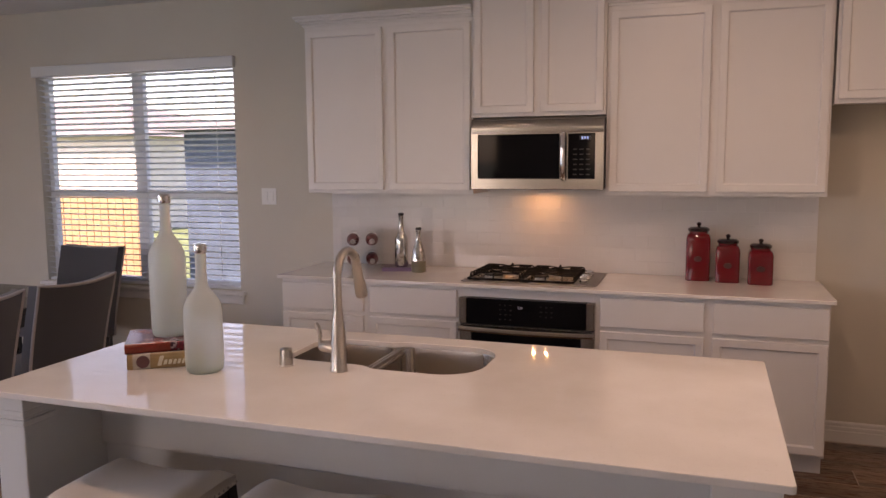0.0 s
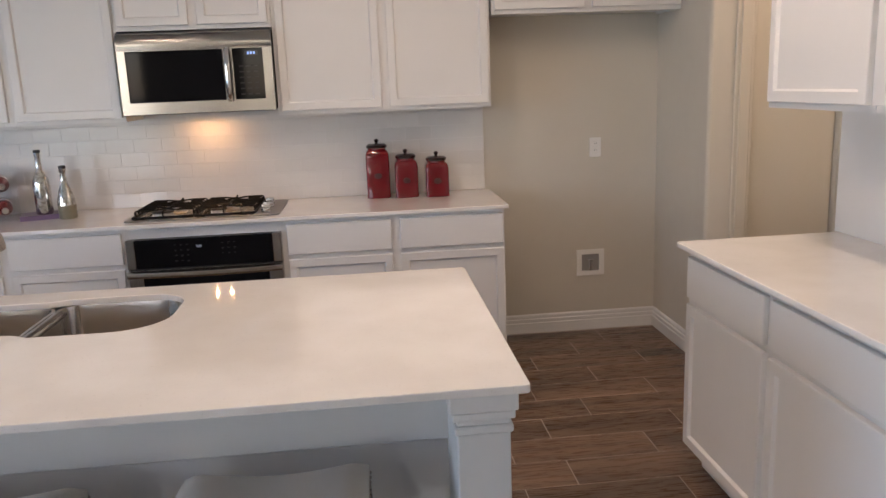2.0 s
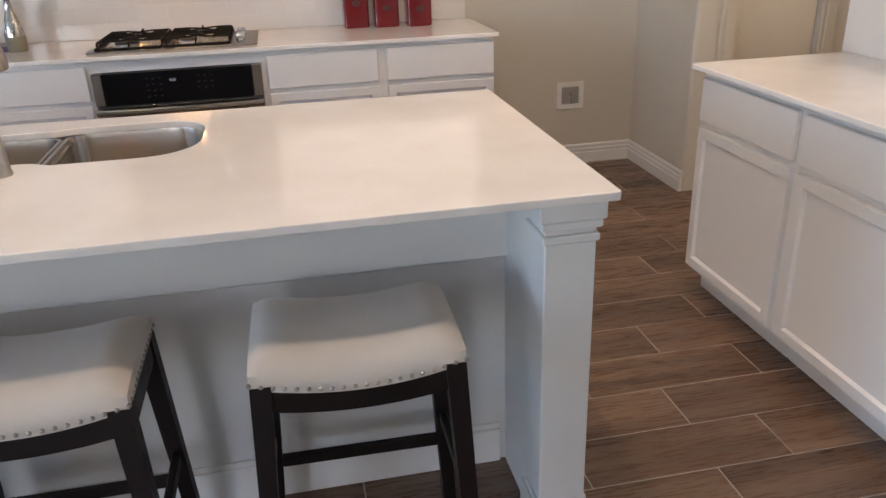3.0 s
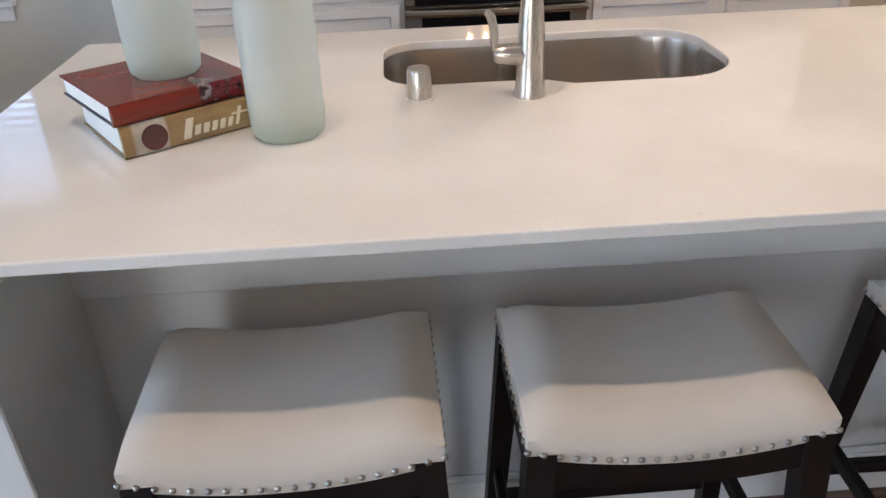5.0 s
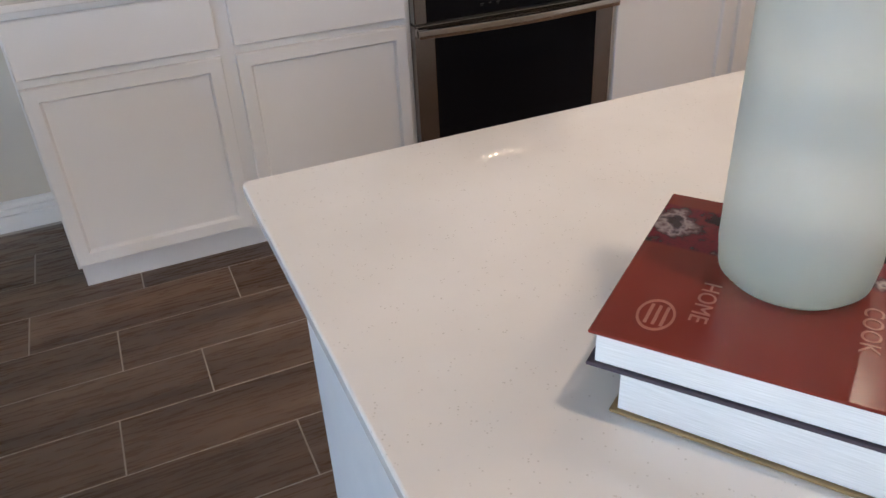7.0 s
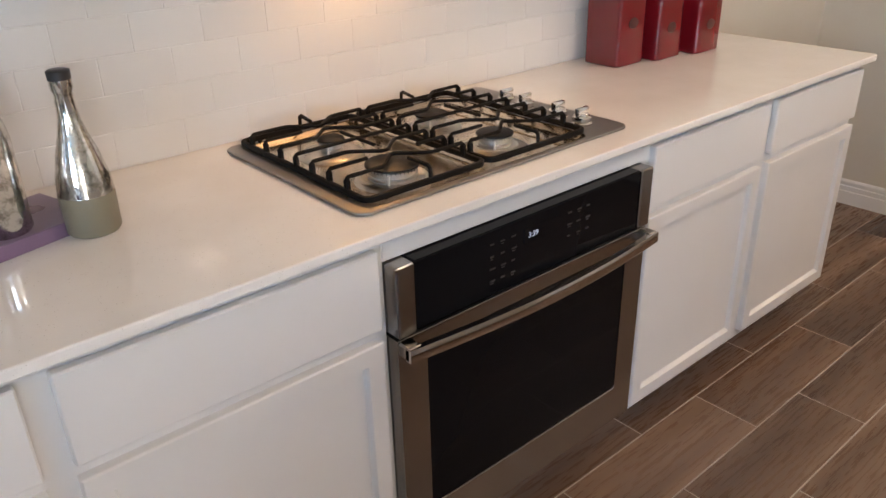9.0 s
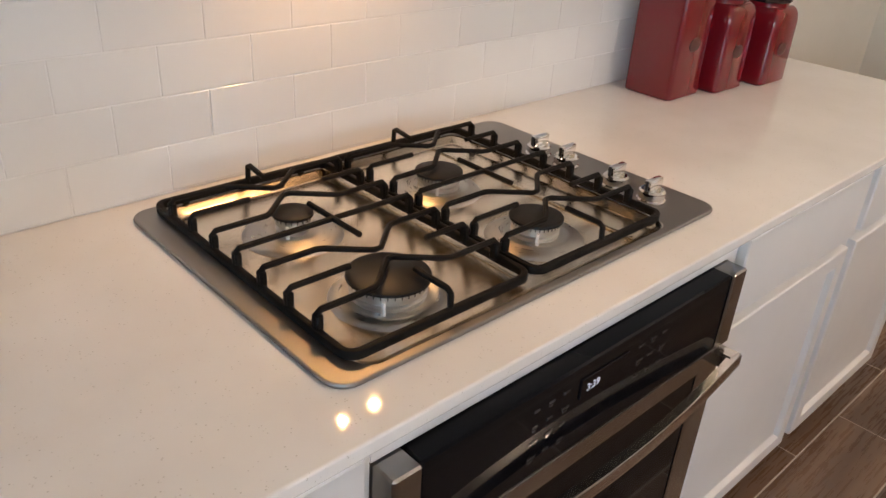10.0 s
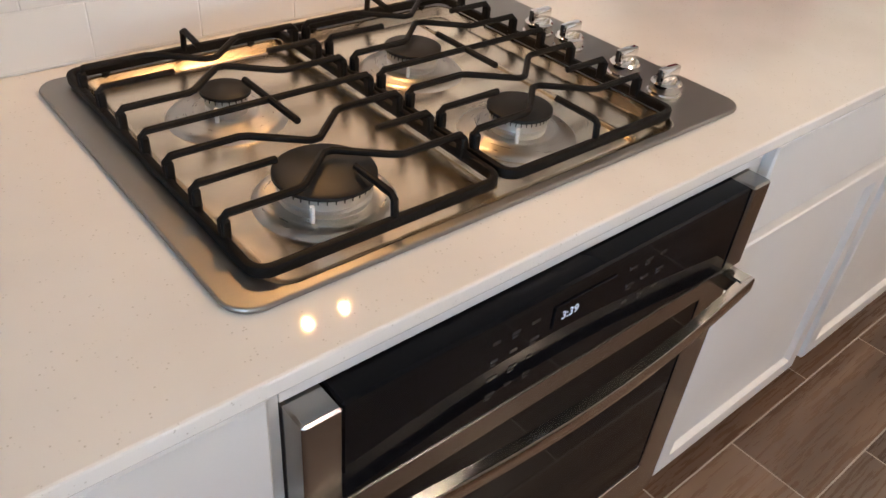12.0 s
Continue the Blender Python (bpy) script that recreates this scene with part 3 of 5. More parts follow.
base_unit("base_cabinet", -1.535, -0.3812, [(-1.528, -0.985), (-0.942, -0.400)], "white shaker base cabinet with doors and drawers beside oven", "base cabinets")
base_unit("base_cabinet", 0.3812, 1.525, [(0.408, 0.937), (0.981, 1.517)], "white shaker base cabinet with doors and drawers beside alcove", "base cabinets")
cab = thing("oven_cabinet", pose(0, 0, 0), "white cabinet frame that houses the wall oven", "cabinet", "base cabinets")
part("header", boxed(-0.3808, 0.3808, -0.612, -0.05, 0.838, 0.893), CAB, cab)
part("base_rail", boxed(-0.3808, 0.3808, -0.612, -0.05, 0.105, 0.128), CAB, cab)
part("toe_kick", boxed(-0.3808, 0.3808, -0.54, -0.05, 0, 0.105), CAB, cab)

# countertop with a cut for the cooktop
bm = slab(rounded(-1.555, 1.545, -0.65, -0.002, (0.003, 0.003, 0.012, 0.012), 4), 0.894, 0.914, [rounded(-0.345, 0.238, -0.560, -0.075, 0.02, 3)], bevel=0.003)
solo("countertop", bm, QUARTZ, "glossy white speckled quartz countertop on the back cabinets", "countertop")


def wall_unit(name, x0, x1, z0, z1, doors, label, group, m=None, depth=0.33, crown=0.0, drop=0.0):
    cab = thing(name, m or pose(0, 0, 0), label, "cabinet", group)
    bm = boxed(x0, x1, -depth, -0.004, z0 + 0.012, z1)
    box(bm, x0, x1, -depth, -depth + 0.02, z0, z0 + 0.012)
    box(bm, x0, x0 + 0.018, -depth + 0.02, -0.004, z0, z0 + 0.012)
    box(bm, x1 - 0.018, x1, -depth + 0.02, -0.004, z0, z0 + 0.012)
    part("body", bm, CAB, cab)
    for a, b in doors:
        part("door", shaker(b - a, z1 - z0 - 0.05 - drop), CAB, cab, m=pose(a, -depth, z0 + 0.022))
    if crown:
        bm = bmesh.new()
        for i, (o, h0, h1) in enumerate(((0.012, 0.0, 0.016), (0.024, 0.016, 0.030), (0.045, 0.030, 0.046), (0.056, 0.046, 0.062))):
            box(bm, x0 - (o if x0 < -1 else 0), x1, -depth - o, -0.004, z1 + h0, z1 + h1, bevel=0.003)
        part("crown_moulding", bm, CAB, cab)
    return cab


wall_unit("wall_cabinet", -1.49, -0.388, 1.404, 2.435, [(-1.478, -0.962), (-0.918, -0.402)], "tall white shaker wall cabinet with crown moulding beside the window", "wall cabinets", crown=1, drop=0.0)
wall_unit("wall_cabinet", -0.386, 0.386, 1.852, 2.62, [(-0.372, -0.022), (0.022, 0.372)], "short white shaker wall cabinet raised above the microwave", "wall cabinets", depth=0.345, crown=1)
wall_unit("wall_cabinet", 0.388, 1.518, 1.404, 2.435, [(0.408, 0.930), (0.972, 1.504)], "tall white shaker wall cabinet with two doors above the canisters", "wall cabinets", crown=1)
wall_unit("wall_cabinet", 1.53, AX - 0.002, 1.878, 2.62, [(1.545, 2.03), (2.072, 2.555)], "white shaker wall cabinet high over the empty fridge alcove", "wall cabinets", crown=1)


# ---- microwave ----
mw = thing("microwave", pose(0.003, 0, 1.438), "stainless over-range microwave with black glass door, lamp on", "microwave")
MH = 0.404
part("body", boxed(-0.378, 0.378, -0.375, -0.006, 0.004, MH), BLACKP, mw)
BAND = MH - 0.088
bm = slab([(-0.381, 0.0), (0.381, 0.0), (0.381, BAND), (-0.381, BAND)], 0, 0.028, [[(-0.342, 0.058), (0.137, 0.058), (0.137, BAND - 0.004), (-0.342, BAND - 0.004)], [(0.184, 0.058), (0.335, 0.058), (0.335, BAND - 0.004), (0.184, BAND - 0.004)]])
part("face", bm, STEELM, mw, "brushed stainless front", m=pose(0, -0.375, 0, 90))
# the band over the door bulges and rolls back at its top
bm = bmesh.new()
prof = [(-0.376, BAND + 0.001), (-0.403, BAND + 0.001), (-0.4055, BAND + 0.02), (-0.4055, BAND + 0.04), (-0.402, BAND + 0.06), (-0.395, BAND + 0.075), (-0.385, BAND + 0.084), (-0.376, MH)]
ends = [[bm.verts.new((x, y, z)) for y, z in prof] for x in (-0.381, 0.381)]
for k in range(len(prof)):
    q = (k + 1) % len(prof)
    bm.faces.new((ends[0][k], ends[0][q], ends[1][q], ends[1][k]))
bm.faces.new(ends[0])
bm.faces.new(ends[1])
part("vent_band", bm, STEELM, mw, "curved stainless band over the door", 40)
part("door_glass", boxed(-0.341, 0.136, -0.398, -0.376, 0.059, BAND - 0.005, bevel=0.003), BLACKG, mw, "black glass door window")
part("control_panel", boxed(0.185, 0.334, -0.399, -0.376, 0.059, BAND - 0.005, bevel=0.003), BLACKG, mw, "black glass control panel")
bm = bmesh.new()
tube(bm, [(0.160, -0.408, 0.055), (0.160, -0.432, 0.075), (0.160, -0.437, 0.16), (0.160, -0.437, 0.23), (0.160, -0.432, 0.288), (0.160, -0.408, 0.308)], 0.0125, 12, 1.2)
part("handle", bm, CHROME, mw, "polished upright handle", 50)
d = part("display", boxed(0.246, 0.311, -0.4015, -0.4, MH - 0.128, MH - 0.105), BLACKP, mw)
for i in range(3):
    part("digit_bar", boxed(0.258 + i * 0.015, 0.268 + i * 0.015, -0.4025, -0.4017, MH - 0.124, MH - 0.110), BLUELED, d)
bm = bmesh.new()
for r in range(6):
    for c in range(3):
        box(bm, 0.212 + c * 0.036, 0.234 + c * 0.036, -0.4006, -0.3996, 0.080 + r * 0.028, 0.087 + r * 0.028)
tagged(part("key_legend", bm, BLACKP, mw, "dark printed keys"), kind="stuff")
part("vent_grille", boxed(-0.36, 0.36, -0.36, -0.20, -0.004, 0.003, bevel=0.001), BLACKP, mw)
for x in (-0.062, 0.018):
    part("lamp_lens", boxed(x - 0.0065, x + 0.0065, -0.1265, -0.1135, 0.0, 0.0035), HOODB, mw, "lit warm lamp lens")


# ---- wall oven ----
ov = thing("wall_oven", pose(0, 0, 0), "stainless built-in oven with black glass controls and curved handle", "oven")
part("body", boxed(-0.37, 0.37, -0.60, -0.06, 0.135, 0.832), BLACKP, ov)
part("control_panel", boxed(-0.335, 0.335, -0.644, -0.601, 0.690, 0.835, bevel=0.003), BLACKG, ov, "black glass control panel")
for x0, x1 in ((-0.379, -0.336), (0.336, 0.379)):
    part("end_cap", boxed(x0, x1, -0.648, -0.601, 0.688, 0.835, bevel=0.003), STEELV, ov, "stainless end cap")
bm = slab([(-0.379, 0.132), (0.379, 0.132), (0.379, 0.682), (-0.379, 0.682)], 0, 0.045, [rounded(-0.309, 0.309, 0.240, 0.644, 0.008, 3)], bevel=0.002)
part("oven_door", bm, STEELV, ov, "stainless door frame", m=pose(0, -0.596, 0, 90))
part("door_glass", boxed(-0.308, 0.308, -0.638, -0.600, 0.241, 0.643), BLACKG, ov, "black glass oven window")
part("vent_strip", boxed(-0.372, 0.372, -0.632, -0.602, 0.683, 0.688), BLACKP, ov)
bm = bmesh.new()
cols = []
for i in range(25):
    x, y = -0.378 + 0.756 * i / 24, -0.668 - 0.026 * math.sin(math.pi * i / 24)
    cols.append([bm.verts.new((x, y + dy, 0.664 + dz)) for dy, dz in ((-0.009, -0.014), (-0.011, -0.010), (-0.011, 0.010), (-0.009, 0.014), (0.005, 0.014), (0.005, -0.014))])
for a, c in zip(cols, cols[1:]):
    for k in range(6):
        bm.faces.new((a[k], a[(k + 1) % 6], c[(k + 1) % 6], c[k]))
bm.faces.new(cols[0])
bm.faces.new(cols[-1])
for x in (-0.362, 0.362):
    box(bm, x - 0.016, x + 0.016, -0.676, -0.637, 0.650, 0.680, bevel=0.004)
part("handle", bm, STEEL, ov, "bowed stainless handle", 30)
disp = part("display", boxed(-0.052, 0.056, -0.6465, -0.6442, 0.776, 0.810, bevel=0.0008), BLACKG, ov)
written("3:39", 0.017, LED, disp, pose(-0.040, -0.6468, 0.787, 90))
# touch keys: small printed marks in two groups, with a short bar over some of them
for gx, top, rows_, cols_ in ((-0.146, 0.806, 4, 3), (0.084, 0.806, 3, 3)):
    for r in range(rows_):
        for c in range(cols_):
            w = random.uniform(0.009, 0.016)
            x, z = gx + c * 0.030 + random.uniform(-0.001, 0.001), top - r * 0.027
            part("key_mark", boxed(x, x + w, -0.6449, -0.6439, z - 0.004, z), LEGEND, ov)
            if (r + c) % 2:
                part("key_mark", boxed(x + 0.001, x + w * 0.7, -0.6449, -0.6439, z - 0.009, z - 0.0065), LEGEND, ov)


# ---- gas cooktop ----
ct = thing("gas_cooktop", pose(0.005, -0.300, 0.914), "stainless gas cooktop with four burners and black grates", "cooktop")
PX0, PX1, PY0, PY1 = -0.404, 0.370, -0.277, 0.250
WX, WXR, WY0, WY1 = PX0 + 0.048, 0.236, -0.262, 0.226
WELL = rounded(WX, WXR, WY0, WY1, 0.024, 5)
bm = slab(rounded(PX0, PX1, PY0, PY1, 0.032, 8), 0.0005, 0.007, [WELL], bevel=0.0025)
part("plate", bm, PLATEM, ct, "brushed stainless plate")
# pressed well: sloped walls and a flat bottom below the plate
bm = bmesh.new()
rings = []
for inset, z, rad in ((-0.003, 0.0069, 0.027), (0.002, 0.0055, 0.022), (0.011, -0.0030, 0.018), (0.015, -0.0045, 0.016)):
    rings.append([bm.verts.new((x, y, z)) for x, y in rounded(WX + inset, WXR - inset, WY0 + inset, WY1 - inset, rad, 5)])
for a, c in zip(rings, rings[1:]):
    for k in range(len(a)):
        bm.faces.new((a[k], a[(k + 1) % len(a)], c[(k + 1) % len(c)], c[k]))
bm.faces.new(rings[-1])
bmesh.ops.recalc_face_normals(bm, faces=bm.faces)
bmesh.ops.translate(bm, vec=(0, 0, 0.0004), verts=bm.verts)
part("well", bm, WELLM, ct, "pressed stainless burner well", 50)
part("well_ridge", boxed(0.164, 0.171, WY0 + 0.016, WY1 - 0.016, -0.0045, 0.0005, bevel=0.0022, seg=2), WELLM, ct)
part("well_ridge", boxed(-0.066, -0.056, WY0 + 0.03, WY1 - 0.03, -0.0045, -0.001, bevel=0.002), WELLM, ct)
BURN = [(-0.233, 0.070, 0.029, 0.074), (0.048, 0.064, 0.039, 0.074), (-0.233, -0.150, 0.054, 0.078), (0.050, -0.150, 0.040, 0.076)]
for x, y, r, R in BURN:
    bn = part("burner_bowl", lathe([(R, -0.0042), (R - 0.003, -0.001), (R - 0.008, 0.0015), (R - 0.015, 0.0025), (r + 0.015, 0.0055), (r + 0.011, 0.0065), (r + 0.007, 0.0055), (r + 0.002, 0.004), (r - 0.004, 0.004), (0, 0.004)], 48), DISH, ct, "polished round burner bowl", 50, Matrix.Translation((x, y, 0)))
    part("burner_head", lathe([(r - 0.004, 0.004), (r - 0.003, 0.010), (r - 0.007, 0.012), (r - 0.006, 0.0145), (r - 0.003, 0.016), (r - 0.003, 0.0255), (r - 0.008, 0.0275), (0, 0.0275)], 48), ALU, bn, "pale metal burner ring", 40)
    part("burner_cap", lathe([(r - 0.002, 0.0277), (r + 0.0015, 0.029), (r + 0.001, 0.0325), (r - 0.004, 0.0345), (0, 0.0352)], 40), CAPM, bn, "dark enamel burner cap", 40)
    bm = bmesh.new()
    ports = 36 if r > 0.035 else 20
    for k in range(ports):
        turn = Matrix.Rotation(2 * math.pi * k / ports, 4, "Z")
        box(bm, r - 0.0040, r - 0.0022, -0.0006, 0.0006, 0.0225, 0.0268, m=turn)
    tagged(part("flame_ports", bm, BLACKP, bn, "dark flame slots"), kind="stuff")
    bm = bmesh.new()
    cyl(bm, -r * 0.6 - 0.008, -r * 0.6 - 0.008, 0.004, 0.024, 0.0028, 0.0026, 10)
    part("igniter", bm, PLATE, bn, "white ceramic igniter")


def grate(name, x0, x1, bx, by_back, by_front, flip):
    """Cast-iron grate: a low frame, seven raised bars across it and fingers towards the burners."""
    y0, y1 = -0.250, 0.238
    low, high, bar = 0.009, 0.0435, 0.0043
    bm = bmesh.new()
    ring_out, ring_in = rounded(x0, x1, y0, y1, 0.022, 5), rounded(x0 + 0.009, x1 - 0.009, y0 + 0.009, y1 - 0.009, 0.013, 5)
    slab(ring_out, low, low + 0.013, [ring_in], bm, 0.0025)
    g = part(name, bm, IRON, ct, "black cast-iron grate", 40)
    ys = [0.181 - 0.0605 * i for i in range(7)]
    L = x1 - x0
    shape = {0: "dip", 2: "rise", 3: "straight", 4: "dip", 6: "rise"}
    for i, y in enumerate(ys):
        def at(u, dv=0.0, z=high):
            u = 1 - u if flip else u
            return (x0 + 0.0055 + u * (L - 0.011), y + dv, z)
        foot, top = [at(0, 0, low + 0.008)], [at(0.0, 0, high - 0.006), at(0.02)]
        bm = bmesh.new()
        if i in shape:
            s = 0.046
            mid = {"dip": [at(0.28), at(0.31, -0.004), at(0.48, -s), at(0.52, -s), at(0.68, -0.004), at(0.71)],
                   "rise": [at(0.28), at(0.31, 0.004), at(0.47, s), at(0.51, s), at(0.68, 0.004), at(0.71)],
                   "straight": [at(0.5)]}[shape[i]]
            tube(bm, foot + top + mid + [at(0.98), at(1.0, 0, high - 0.006), at(1.0, 0, low + 0.008)], bar, 8)
        else:
            tube(bm, foot + top + [at(0.31)], bar, 8)
        for u in (0.0, 1.0):
            if u == 1.0 and i not in shape:
                part("grate_bar", bm, IRON, g, smooth=40)
                bm = bmesh.new()
                tube(bm, [at(1.0, 0, low + 0.008), at(1.0, 0, high - 0.006), at(0.98), at(0.74)], bar, 8)
            q = at(u)
            inward = 0.002 if q[0] < (x0 + x1) / 2 else -0.002
            box(bm, q[0] - 0.0048 + inward, q[0] + 0.0048 + inward, y - 0.0065, y + 0.0065, low + 0.004, high - 0.004, bevel=0.002)
        part("grate_bar", bm, IRON, g, smooth=40)
    for pts in ([(bx, y1 - 0.006, low + 0.008), (bx, y1 - 0.008, high), (bx, y1 - 0.014, high + 0.003), (bx, y1 - 0.055, high - 0.002)],
                [(bx, y0 + 0.006, low + 0.008), (bx, y0 + 0.008, high - 0.004), (bx, y0 + 0.014, high), (bx, by_front - 0.016, high)],
                [(bx, ys[3] + 0.060, high), (bx, ys[3] - 0.062, high)]):
        bm = bmesh.new()
        tube(bm, pts, bar, 8)
        part("grate_finger", bm, IRON, g, smooth=40)
    for x in (x0 + 0.05, x1 - 0.05):
        for y in (y0 + 0.008, y1 - 0.008):
            bm = bmesh.new()
            cyl(bm, x, y, 0.0068, low + 0.002, 0.005, 0.006, 10)
            part("foot", bm, IRON, g)
    return g


grate("grate", -0.370, -0.0645, -0.212, 0.086, -0.160, False)
grate("grate", -0.0605, 0.246, 0.088, 0.078, -0.158, False)
for y in (0.052, -0.013, -0.122, -0.196):
    kb = part("knob", lathe([(0.0235, 0.0), (0.024, 0.004), (0.0215, 0.006), (0.0225, 0.010), (0.022, 0.018), (0.019, 0.021), (0, 0.021)], 32), CHROME, ct, "chrome control knob", 35, Matrix.Translation((0.292, y + 0.003, 0.008)) @ Matrix.Rotation(radians(random.uniform(-4, 4)), 4, "Z"))
    grip = boxed(-0.020, 0.020, -0.0065, 0.0065, 0.019, 0.040, bevel=0.004, seg=2)
    part("grip", grip, CHROME, kb, smooth=40)
    part("pointer", boxed(-0.0215, -0.0198, -0.0022, 0.0022, 0.022, 0.039), BLACKP, kb, "black pointer line")


# ---- island ----
IX0, IX1, IY0, IY1 = -1.164, 1.138, -3.046, -1.982
isl = thing("kitchen_island", pose(0, 0, 0), "pale grey painted island base with square columns and knee space", "island")
KW = -2.66
bm = boxed(IX0 + 0.05, IX1 - 0.05, KW, IY1 - 0.03, 0.10, 0.64)
for a, c, d, e in ((IX0 + 0.05, -0.56, KW, IY1 - 0.03), (0.38, IX1 - 0.05, KW, IY1 - 0.03), (-0.56, 0.38, KW, KW + 0.02), (-0.56, 0.38, IY1 - 0.05, IY1 - 0.03)):
    box(bm, a, c, d, e, 0.64, 0.903)
part("cabinet_body", bm, ISLE, isl)
part("toe_kick", boxed(IX0 + 0.06, IX1 - 0.06, KW + 0.02, IY1 - 0.10, 0.0, 0.10), ISLE, isl)
part("knee_panel", boxed(IX0 + 0.05, IX1 - 0.05, KW - 0.012, KW - 0.001, 0.0, 0.903), ISLE, isl)
part("apron", boxed(IX0 + 0.13, IX1 - 0.13, KW - 0.030, KW - 0.013, 0.645, 0.903, bevel=0.003), ISLE, isl)
bm = boxed(IX0 + 0.16, IX1 - 0.16, KW - 0.026, KW - 0.013, 0.0, 0.11, bevel=0.003)
box(bm, IX0 + 0.16, IX1 - 0.16, KW - 0.020, KW - 0.013, 0.11, 0.128, bevel=0.002)
part("skirting", bm, TRIM, isl)
for x0, x1 in ((IX0 + 0.04, IX0 + 0.155), (IX1 - 0.155, IX1 - 0.04)):
    y0, y1 = IY0 + 0.030, IY0 + 0.145
    col = part("column", boxed(x0, x1, y0, y1, 0.0, 0.81, bevel=0.003), ISLE, isl)
    bm = bmesh.new()
    for o, z0, z1 in ((0.006, 0.81, 0.828), (0.0, 0.828, 0.842), (0.010, 0.842, 0.862), (0.016, 0.862, 0.903)):
        box(bm, x0 - o, x1 + o, y0 - o, y1 + o, z0, z1, bevel=0.003)
    part("capital", bm, ISLE, col)
    bm = bmesh.new()
    box(bm, x0 - 0.01, x1 + 0.01, y0 - 0.01, y1 + 0.01, 0.0, 0.11, bevel=0.003)
    box(bm, x0 - 0.005, x1 + 0.005, y0 - 0.005, y1 + 0.005, 0.11, 0.13, bevel=0.003)
    part("plinth", bm, ISLE, col)
    part("side_panel", boxed(x0 + 0.012, x1 - 0.012, y1, KW - 0.013, 0.0, 0.903), ISLE, isl)
for k in range(4):
    a = IX0 + 0.075 + k * 0.54
    part("door", shaker(0.51, 0.56), CAB, isl, m=Matrix.Translation((a + 0.51, IY1 - 0.03, 0.122)) @ Matrix.Rotation(math.pi, 4, "Z"))
    part("drawer_front", drawer(0.51, 0.148), CAB, isl, m=Matrix.Translation((a + 0.51, IY1 - 0.03, 0.712)) @ Matrix.Rotation(math.pi, 4, "Z"))

# sink cut-out: a small and a large bowl in one opening
SX0, SX1, SXD, SY0, SY1 = -0.455, 0.253, -0.140, -2.468, -2.090


def sink_outline(inset=0.0):
    left = rounded(SX0 + inset, SXD + 0.06, SY0 + 0.035 + inset, SY1 - 0.02 - inset, 0.085 - inset, 6)
    right = rounded(SXD - 0.06, SX1 - inset, SY0 + inset, SY1 - inset, (0.12, 0.05, 0.05, 0.14), 8)
    out = right[:9]
    out += [(SXD + 0.03, SY1 - inset), (SXD - 0.03, SY1 - 0.02 - inset)]
    out += left[7:21]
    out += [(SXD - 0.035, SY0 + 0.035 + inset), (SXD - 0.0, SY0 + 0.030 + inset), (SXD + 0.05, SY0 + inset)]
    out += right[27:]
    return out


bm = slab(rounded(IX0, IX1, IY0, IY1, 0.012, 5), 0.904, 0.924, [sink_outline()], bevel=0.003)
solo("island_countertop", bm, QUARTZ, "glossy white speckled quartz island top with a sink cut-out", "countertop")

sk = thing("kitchen_sink", pose(0, 0, 0), "stainless undermount sink with one small and one large bowl", "sink")


def bowl(name, outline, depth):
    """An open basin: walls that draw in a little, rounded into the bottom."""
    bm = bmesh.new()
    cx = sum(p[0] for p in outline) / len(outline)
    cy = sum(p[1] for p in outline) / len(outline)
    rings = []
    for s, z in ((1.06, 0.9035), (1.0, 0.9035), (0.99, 0.89), (0.955, 0.924 - depth + 0.03), (0.93, 0.924 - depth + 0.012), (0.87, 0.924 - depth), (0.12, 0.924 - depth - 0.004)):
        rings.append([bm.verts.new((cx + (x - cx) * s, cy + (y - cy) * s, z)) for x, y in outline])
    n = len(outline)
    for a, b in zip(rings, rings[1:]):
        for i in range(n):
            bm.faces.new((a[i], a[(i + 1) % n], b[(i + 1) % n], b[i]))
    bm.faces.new(rings[-1])
    b = part(name, bm, SINK, sk, "brushed steel bowl", 60)
    part("drain", lathe([(0.045, 0.003), (0.04, 0.006), (0.03, 0.004), (0.02, 0.001), (0, 0.001)], 28), CHROME, b, "round steel drain", 50, Matrix.Translation((cx, cy, 0.924 - depth - 0.002)))
    return b


bowl("small_bowl", rounded(SX0 - 0.004, SXD - 0.012, SY0 + 0.030, SY1 - 0.016, (0.05, 0.085, 0.085, 0.05), 6), 0.18)
bowl("large_bowl", rounded(SXD + 0.012, SX1 + 0.004, SY0 - 0.004, SY1 + 0.004, (0.12, 0.05, 0.05, 0.14), 6), 0.22)
part("divider", boxed(SXD - 0.020, SXD + 0.020, SY0 + 0.012, SY1 - 0.01, 0.878, 0.894, bevel=0.006, seg=2), SINK, sk, smooth=50)

fa = thing("kitchen_faucet", pose(-0.188, -2.526, 0.924, 0, 0, 2), "brushed nickel gooseneck faucet with pull-down spray head", "faucet")
part("body", lathe([(0.029, 0.0), (0.030, 0.004), (0.027, 0.012), (0.0255, 0.06), (0.024, 0.11), (0.020, 0.16), (0.016, 0.20), (0, 0.20)], 32), NICKEL, fa, smooth=50)
arc = [(0, 0, 0.19), (0, 0, 0.25), (0, 0, 0.30)] + [(0, 0.082 - 0.082 * math.cos(a), 0.305 + 0.082 * math.sin(a)) for a in (radians(q) for q in range(0, 166, 11))]
bm = bmesh.new()
tube(bm, arc, 0.0145, 16)
part("gooseneck", bm, NICKEL, fa, smooth=60)
tip = Vector(arc[-1])
way = (Vector(arc[-1]) - Vector(arc[-2])).normalized()
bm = bmesh.new()
